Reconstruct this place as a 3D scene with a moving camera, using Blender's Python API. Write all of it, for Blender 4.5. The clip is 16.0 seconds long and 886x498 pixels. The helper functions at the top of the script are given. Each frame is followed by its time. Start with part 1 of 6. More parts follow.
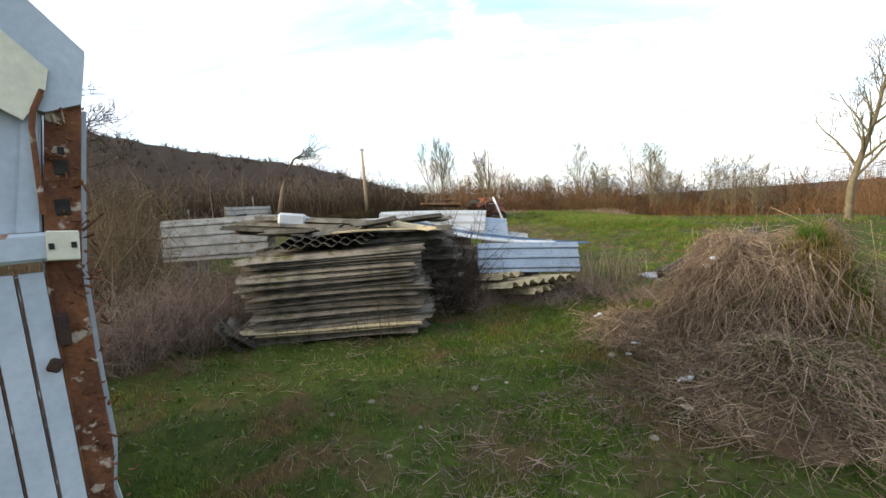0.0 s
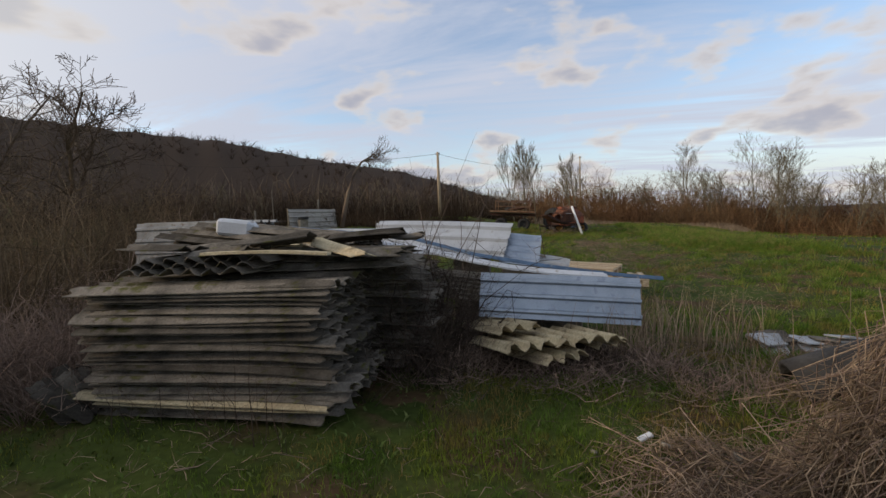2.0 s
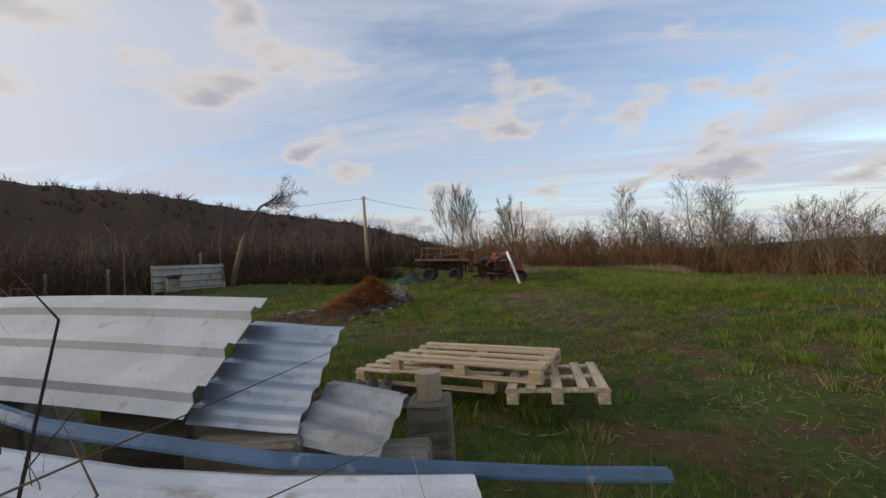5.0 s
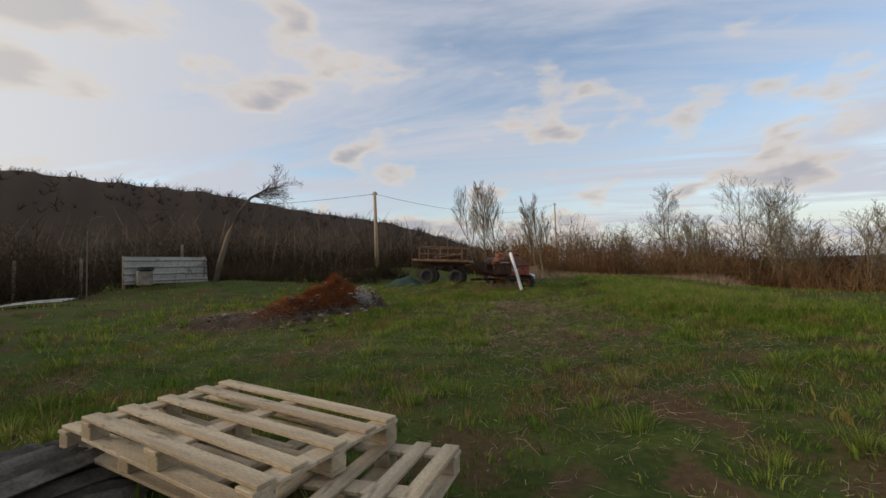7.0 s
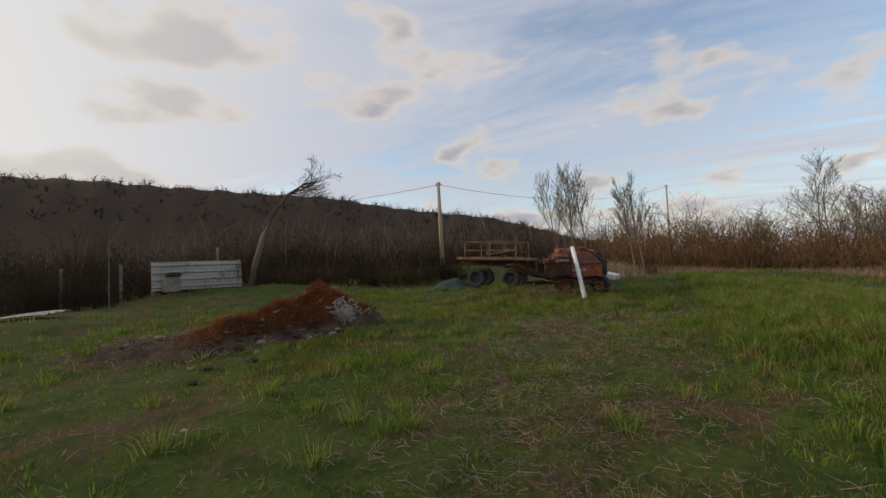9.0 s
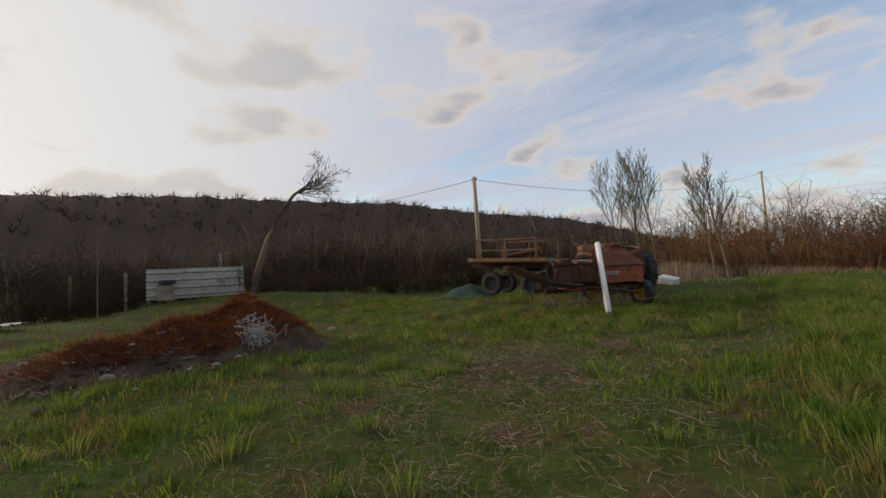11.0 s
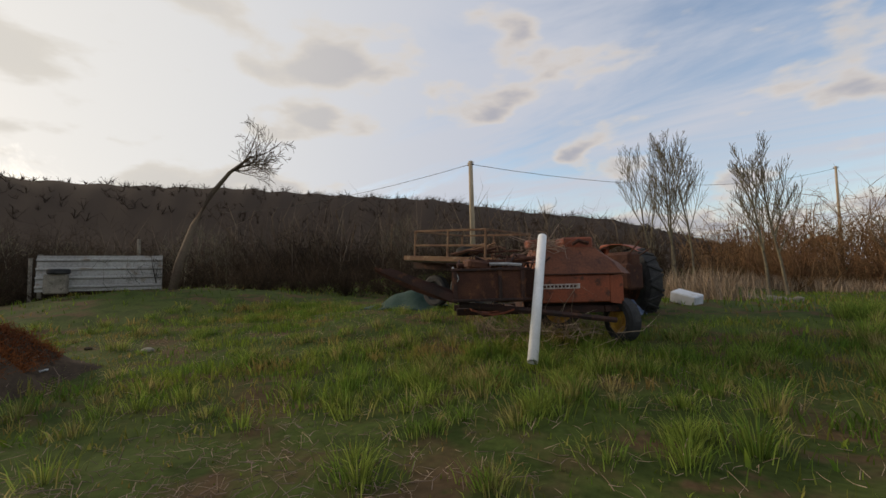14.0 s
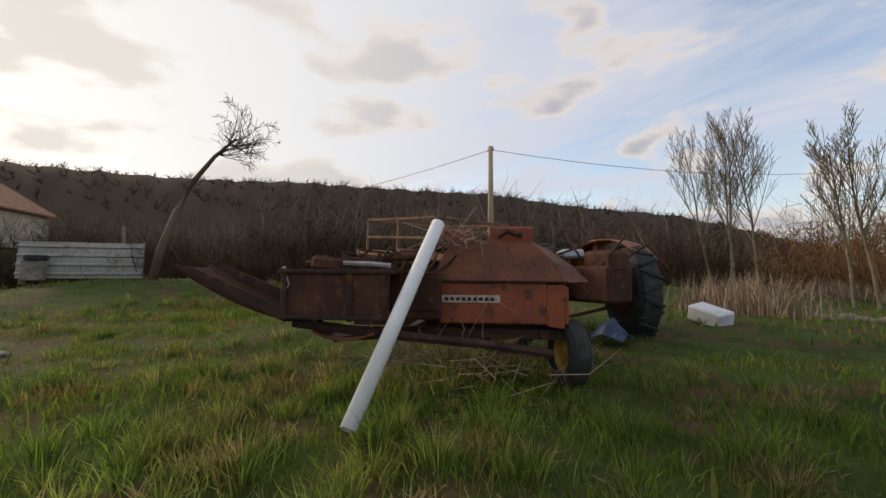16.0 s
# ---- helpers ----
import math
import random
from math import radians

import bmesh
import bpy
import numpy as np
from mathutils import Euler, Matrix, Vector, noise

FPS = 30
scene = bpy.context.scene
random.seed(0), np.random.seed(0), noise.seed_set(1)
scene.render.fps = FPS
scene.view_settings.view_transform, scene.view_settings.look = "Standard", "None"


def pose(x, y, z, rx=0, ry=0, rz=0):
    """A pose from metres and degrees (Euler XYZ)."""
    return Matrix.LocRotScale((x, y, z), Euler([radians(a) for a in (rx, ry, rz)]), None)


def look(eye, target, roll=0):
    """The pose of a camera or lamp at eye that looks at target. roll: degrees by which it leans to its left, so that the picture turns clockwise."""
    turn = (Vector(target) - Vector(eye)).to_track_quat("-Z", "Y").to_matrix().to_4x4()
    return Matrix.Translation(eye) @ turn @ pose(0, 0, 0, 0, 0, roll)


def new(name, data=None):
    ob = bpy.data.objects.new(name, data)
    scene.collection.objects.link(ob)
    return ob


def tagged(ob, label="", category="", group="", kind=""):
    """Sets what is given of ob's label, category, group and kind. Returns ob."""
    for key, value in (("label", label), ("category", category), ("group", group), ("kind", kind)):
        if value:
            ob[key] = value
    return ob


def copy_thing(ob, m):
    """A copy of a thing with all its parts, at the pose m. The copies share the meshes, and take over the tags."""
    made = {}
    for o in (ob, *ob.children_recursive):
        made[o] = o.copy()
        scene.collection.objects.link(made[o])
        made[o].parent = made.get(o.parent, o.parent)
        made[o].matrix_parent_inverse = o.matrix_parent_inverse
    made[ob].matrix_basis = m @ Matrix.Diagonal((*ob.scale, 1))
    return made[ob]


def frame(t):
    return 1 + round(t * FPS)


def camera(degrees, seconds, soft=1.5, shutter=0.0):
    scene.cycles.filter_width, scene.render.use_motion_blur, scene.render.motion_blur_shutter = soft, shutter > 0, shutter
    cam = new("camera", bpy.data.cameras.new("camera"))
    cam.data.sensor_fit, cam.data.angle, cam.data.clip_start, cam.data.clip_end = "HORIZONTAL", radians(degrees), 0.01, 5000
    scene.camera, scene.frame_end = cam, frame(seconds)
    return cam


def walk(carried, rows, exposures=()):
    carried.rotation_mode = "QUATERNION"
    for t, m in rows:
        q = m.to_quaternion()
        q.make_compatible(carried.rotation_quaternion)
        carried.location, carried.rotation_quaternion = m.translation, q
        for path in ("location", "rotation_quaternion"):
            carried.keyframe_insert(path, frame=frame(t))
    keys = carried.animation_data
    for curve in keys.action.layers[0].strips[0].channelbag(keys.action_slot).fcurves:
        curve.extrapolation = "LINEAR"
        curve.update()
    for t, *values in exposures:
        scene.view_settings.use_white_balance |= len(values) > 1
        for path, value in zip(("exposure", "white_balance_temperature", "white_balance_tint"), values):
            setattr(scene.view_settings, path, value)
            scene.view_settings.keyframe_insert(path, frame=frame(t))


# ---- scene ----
cam = camera(92.2, 16.0)
PATH = [
    (0, (-0.138, 0.038, 1.683), (-0.106, 2.029, 1.495), -4.1),
    (0.5, (0.409, 0.585, 1.653), (0.275, 2.573, 1.483), -3.0),
    (1, (0.649, 1.039, 1.674), (0.494, 3.03, 1.573), -1.2),
    (1.5, (0.855, 1.617, 1.69), (0.668, 3.606, 1.597), -2.2),
    (2, (1.072, 2.32, 1.672), (0.688, 4.278, 1.538), -2.3),
    (2.5, (1.184, 2.998, 1.626), (0.872, 4.973, 1.553), -3.3),
    (3, (1.369, 3.688, 1.677), (1.064, 5.663, 1.618), -2.8),
    (3.5, (1.581, 4.369, 1.711), (1.276, 6.346, 1.725), -3.6),
    (4, (1.794, 5.155, 1.691), (1.532, 7.137, 1.757), -5.7),
    (4.5, (1.977, 5.718, 1.725), (1.784, 7.707, 1.784), -5.2),
    (4.6, (1.984, 5.769, 1.757), (1.801, 7.76, 1.815), -4.6),
    (4.7, (1.98, 5.869, 1.737), (1.832, 7.862, 1.801), -4.3),
    (6.8, (3.455, 8.243, 1.590), (3.153, 10.217, 1.701), -2.3),
    (7, (3.607, 8.556, 1.525), (3.270, 10.525, 1.630), -2.3),
    (7.5, (3.889, 9.486, 1.484), (3.403, 11.420, 1.636), -4.0),
    (8, (4.242, 10.463, 1.544), (3.641, 12.364, 1.695), -3.5),
    (8.5, (4.589, 11.431, 1.583), (3.878, 13.295, 1.721), -3.4),
    (9, (4.930, 12.402, 1.646), (4.122, 14.228, 1.750), -3.2),
    (9.2, (5.050, 12.790, 1.735), (4.208, 14.601, 1.839), -2.1),
    (11.3, (5.688, 16.079, 1.526), (4.552, 17.717, 1.684), -3.3),
    (11.5, (5.590, 16.374, 1.495), (4.441, 18.000, 1.676), -2.5),
    (12, (5.545, 17.050, 1.457), (4.344, 18.645, 1.572), -2.6),
    (12.5, (5.683, 17.739, 1.454), (4.433, 19.294, 1.595), -1.4),
    (13, (5.739, 18.542, 1.544), (4.563, 20.145, 1.765), -0.9),
    (13.5, (5.798, 19.270, 1.585), (4.559, 20.828, 1.782), -1.0),
    (14, (5.826, 19.984, 1.607), (4.562, 21.527, 1.746), -1.4),
    (14.5, (5.928, 20.623, 1.640), (4.619, 22.131, 1.745), -0.2),
    (15, (6.028, 21.222, 1.654), (4.657, 22.674, 1.752), 0.0),
    (15.5, (6.006, 21.892, 1.669), (4.582, 23.295, 1.710), 0.0),
    (16, (6.028, 22.537, 1.688), (4.570, 23.902, 1.804), 0.3),
]
EXPOSURES = [(0.0, 1.2, 6500, 8), (0.2, 0.8, 6500, 8), (0.5, 0.45, 6500, 10), (1.0, 0.28, 6480, 13), (1.6, 0.1, 6480, 14), (3.0, 0.03, 6480, 14), (4.7, 0.0, 6480, 14), (7.0, -0.02, 6800, 13), (12.0, -0.05, 6780, 14), (14.0, -0.02, 6780, 13), (16.0, 0.18, 6780, 14)]
SKY_STRENGTH, SKY_GAIN, SUN_POWER = 1.0, 0.22, 2.2
walk(cam, [(t, look(eye, target, roll)) for t, eye, target, roll in PATH], EXPOSURES)

# ---- world, sun ----
world = bpy.data.worlds.new("sky")
scene.world = world
world.use_nodes = True
wn, wl = world.node_tree.nodes, world.node_tree.links
wn.clear()
SUN_AZ, SUN_EL = 106.0, 17.0   # degrees to the left of +y, above the horizon
sky = wn.new("ShaderNodeTexSky")
sky.sky_type, sky.sun_disc = "NISHITA", False
sky.sun_elevation, sky.sun_rotation = radians(SUN_EL), radians(-SUN_AZ)
sky.air_density, sky.dust_density = 1.0, 1.5


def wnode(kind, **values):
    n = wn.new(kind)
    for key, value in values.items():
        n.inputs[key].default_value = value
    return n


def wmath(op, a, b=None):
    n = wn.new("ShaderNodeMath")
    n.operation = op
    for i, v in enumerate((a, b)):
        if v is None:
            continue
        if isinstance(v, (int, float)):
            n.inputs[i].default_value = v
        else:
            wl.new(v, n.inputs[i])
    return n.outputs[0]


def wramp(fac, lo, hi):
    n = wn.new("ShaderNodeMapRange")
    n.interpolation_type = "SMOOTHSTEP"
    n.inputs[1].default_value, n.inputs[2].default_value = lo, hi
    wl.new(fac, n.inputs[0])
    return n.outputs[0]


def wmix(fac, a, b):
    n = wn.new("ShaderNodeMix")
    n.data_type = "RGBA"
    if isinstance(fac, float):
        n.inputs[0].default_value = fac
    else:
        wl.new(fac, n.inputs[0])
    for i, v in ((6, a), (7, b)):
        if isinstance(v, tuple):
            n.inputs[i].default_value = v
        else:
            wl.new(v, n.inputs[i])
    return n.outputs[2]


coord = wn.new("ShaderNodeTexCoord")
sep = wn.new("ShaderNodeSeparateXYZ")
wl.new(coord.outputs["Generated"], sep.inputs[0])
# clouds lie on a flat sheet high above: the way divided by its height
up = wmath("ADD", wmath("MAXIMUM", sep.outputs[2], 0.0), 0.10)
flat = wn.new("ShaderNodeCombineXYZ")
wl.new(wmath("DIVIDE", sep.outputs[0], up), flat.inputs[0])
wl.new(wmath("DIVIDE", sep.outputs[1], up), flat.inputs[1])
turned = wn.new("ShaderNodeMapping")
turned.inputs["Rotation"].default_value = (0, 0, radians(40))
turned.inputs["Scale"].default_value = (0.35, 1.0, 1)
wl.new(flat.outputs[0], turned.inputs[0])
veil = wnode("ShaderNodeTexNoise", Scale=1.1, Detail=7.0, Roughness=0.6, Distortion=0.9)
wl.new(turned.outputs[0], veil.inputs["Vector"])
puff = wnode("ShaderNodeTexNoise", Scale=3.3, Detail=5.0, Roughness=0.46, Distortion=0.1)
shifted = wn.new("ShaderNodeMapping")
shifted.inputs["Location"].default_value = (3.1, 7.7, 0)
round_up = wmath("ADD", wmath("MAXIMUM", sep.outputs[2], 0.0), 0.42)
dome = wn.new("ShaderNodeCombineXYZ")
wl.new(wmath("DIVIDE", sep.outputs[0], round_up), dome.inputs[0])
wl.new(wmath("DIVIDE", sep.outputs[1], round_up), dome.inputs[1])
wl.new(wmath("MULTIPLY", sep.outputs[2], 2.2), dome.inputs[2])
wl.new(dome.outputs[0], shifted.inputs[0])
wl.new(shifted.outputs[0], puff.inputs["Vector"])
# towards the sun the veil is thick and bright
sunward = wn.new("ShaderNodeVectorMath")
sunward.operation = "DOT_PRODUCT"
sunward.inputs[1].default_value = (-math.sin(radians(SUN_AZ)) * 0.97, math.cos(radians(SUN_AZ)) * 0.97, 0.25)
wl.new(coord.outputs["Generated"], sunward.inputs[0])
glow = wramp(sunward.outputs["Value"], 0.30, 1.05)
veil_amount = wmath("MULTIPLY", wramp(wmath("ADD", veil.outputs[0], wmath("MULTIPLY", glow, 0.25)), 0.33, 0.62), 0.95)
low = wramp(sep.outputs[2], 0.22, 0.0)
veil_amount = wmath("MAXIMUM", veil_amount, wmath("MULTIPLY", low, 0.7))
puff_amount = wmath("MULTIPLY", wramp(puff.outputs[0], 0.53, 0.62), 0.85)
tint = wn.new("ShaderNodeMix")
tint.data_type, tint.blend_type = "RGBA", "MULTIPLY"
tint.inputs[0].default_value = 1.0
wl.new(sky.outputs[0], tint.inputs[6])
tint.inputs[7].default_value = (SKY_GAIN, SKY_GAIN, SKY_GAIN, 1)
bright = wmix(glow, (0.55, 0.60, 0.69, 1), (0.80, 0.81, 0.78, 1))
veiled = wmix(veil_amount, tint.outputs[2], bright)
shade = wramp(puff.outputs[0], 0.56, 0.68)
clouded = wmix(puff_amount, veiled, wmix(glow, wmix(shade, (0.72, 0.67, 0.60, 1), (0.40, 0.41, 0.46, 1)), (0.68, 0.67, 0.62, 1)))
ground_side = wramp(sep.outputs[2], -0.02, 0.0)
final = wmix(ground_side, (0.05, 0.05, 0.04, 1), clouded)
back = wn.new("ShaderNodeBackground")
back.inputs["Strength"].default_value = SKY_STRENGTH
wl.new(final, back.inputs["Color"])
wl.new(back.outputs[0], wn.new("ShaderNodeOutputWorld").inputs[0])

sun = new("sun", bpy.data.lights.new("sun", "SUN"))
sun.data.energy, sun.data.angle, sun.data.color = SUN_POWER, radians(12), (1.0, 0.82, 0.60)
sun.matrix_world = look((-30, 0, 20), (-30 + math.sin(radians(SUN_AZ)), -math.cos(radians(SUN_AZ)), 20 - math.tan(radians(SUN_EL))))


# ---- materials ----
def material(name, base, second=None, third=None, scale=6.0, detail_scale=60.0, rough=0.85, metal=0.0, bump=0.3, amount=(0.40, 0.62),
             third_at=(0.58, 0.70), stretch=(1, 1, 1), vary=0.0, island=0.0, spec=0.3, thin=0.0, grit=0.28, far=None):
    """Three colours in patches of two sizes, with grain and relief. vary: by object, island: by loose piece."""
    m = bpy.data.materials.new(name)
    m.use_nodes = True
    n, l = m.node_tree.nodes, m.node_tree.links
    b = n["Principled BSDF"]
    b.inputs["Roughness"].default_value, b.inputs["Metallic"].default_value = rough, metal
    b.inputs["Specular IOR Level"].default_value = spec
    c = n.new("ShaderNodeTexCoord")
    mp = n.new("ShaderNodeMapping")
    mp.inputs["Scale"].default_value = stretch
    l.new(c.outputs["Object"], mp.inputs[0])
    big, fine = n.new("ShaderNodeTexNoise"), n.new("ShaderNodeTexNoise")
    for t, s, d in ((big, scale, 6.0), (fine, detail_scale, 4.0)):
        t.inputs["Scale"].default_value, t.inputs["Detail"].default_value = s, d
        l.new(mp.outputs[0], t.inputs["Vector"])

    def ramp(src, lo, hi):
        r = n.new("ShaderNodeMapRange")
        r.interpolation_type = "SMOOTHSTEP"
        r.inputs[1].default_value, r.inputs[2].default_value = lo, hi
        l.new(src, r.inputs[0])
        return r.outputs[0]

    def mix(fac, a, bb, blend="MIX"):
        x = n.new("ShaderNodeMix")
        x.data_type, x.blend_type = "RGBA", blend
        if isinstance(fac, float):
            x.inputs[0].default_value = fac
        else:
            l.new(fac, x.inputs[0])
        for i, v in ((6, a), (7, bb)):
            if isinstance(v, tuple):
                x.inputs[i].default_value = (*v, 1)
            else:
                l.new(v, x.inputs[i])
        return x.outputs[2]

    col = base
    if second:
        col = mix(ramp(big.outputs[0], *amount), base, second)
    if third:
        other = n.new("ShaderNodeTexNoise")
        other.inputs["Scale"].default_value, other.inputs["Detail"].default_value = scale * 2.3, 8.0
        shift = n.new("ShaderNodeVectorMath")
        shift.inputs[1].default_value = (5.3, 2.1, 8.7)
        l.new(mp.outputs[0], shift.inputs[0])
        l.new(shift.outputs[0], other.inputs["Vector"])
        col = mix(ramp(other.outputs[0], *third_at), col, third)
    if far:
        size = n.new("ShaderNodeVectorMath")
        size.operation = "LENGTH"
        l.new(c.outputs["Object"], size.inputs[0])
        col = mix(ramp(size.outputs["Value"], 62, 110), col, far)
    grain = n.new("ShaderNodeMapRange")
    grain.inputs[1].default_value, grain.inputs[2].default_value = 0.25, 0.75
    grain.inputs[3].default_value, grain.inputs[4].default_value = 1 - grit, 1 + grit
    l.new(fine.outputs[0], grain.inputs[0])
    gray = n.new("ShaderNodeCombineColor")
    factor = grain.outputs[0]
    for on, width, socket in ((vary, vary, "object"), (island, island, "island")):
        if not on:
            continue
        src = n.new("ShaderNodeObjectInfo").outputs["Random"] if socket == "object" else n.new("ShaderNodeNewGeometry").outputs["Random Per Island"]
        r = n.new("ShaderNodeMapRange")
        r.inputs[3].default_value, r.inputs[4].default_value = 1 - width, 1 + width
        l.new(src, r.inputs[0])
        mul = n.new("ShaderNodeMath")
        mul.operation = "MULTIPLY"
        l.new(factor, mul.inputs[0])
        l.new(r.outputs[0], mul.inputs[1])
        factor = mul.outputs[0]
    for i in range(3):
        l.new(factor, gray.inputs[i])
    col = mix(1.0, col, gray.outputs[0], "MULTIPLY")
    l.new(col, b.inputs["Base Color"])
    if bump:
        bp = n.new("ShaderNodeBump")
        bp.inputs["Strength"].default_value, bp.inputs["Distance"].default_value = bump, 0.01
        l.new(fine.outputs[0], bp.inputs["Height"])
        l.new(bp.outputs[0], b.inputs["Normal"])
    if thin:
        tr = n.new("ShaderNodeBsdfTranslucent")
        l.new(col, tr.inputs["Color"])
        ms = n.new("ShaderNodeMixShader")
        ms.inputs[0].default_value = thin
        l.new(b.outputs[0], ms.inputs[1])
        l.new(tr.outputs[0], ms.inputs[2])
        l.new(ms.outputs[0], n["Material Output"].inputs[0])
    return m


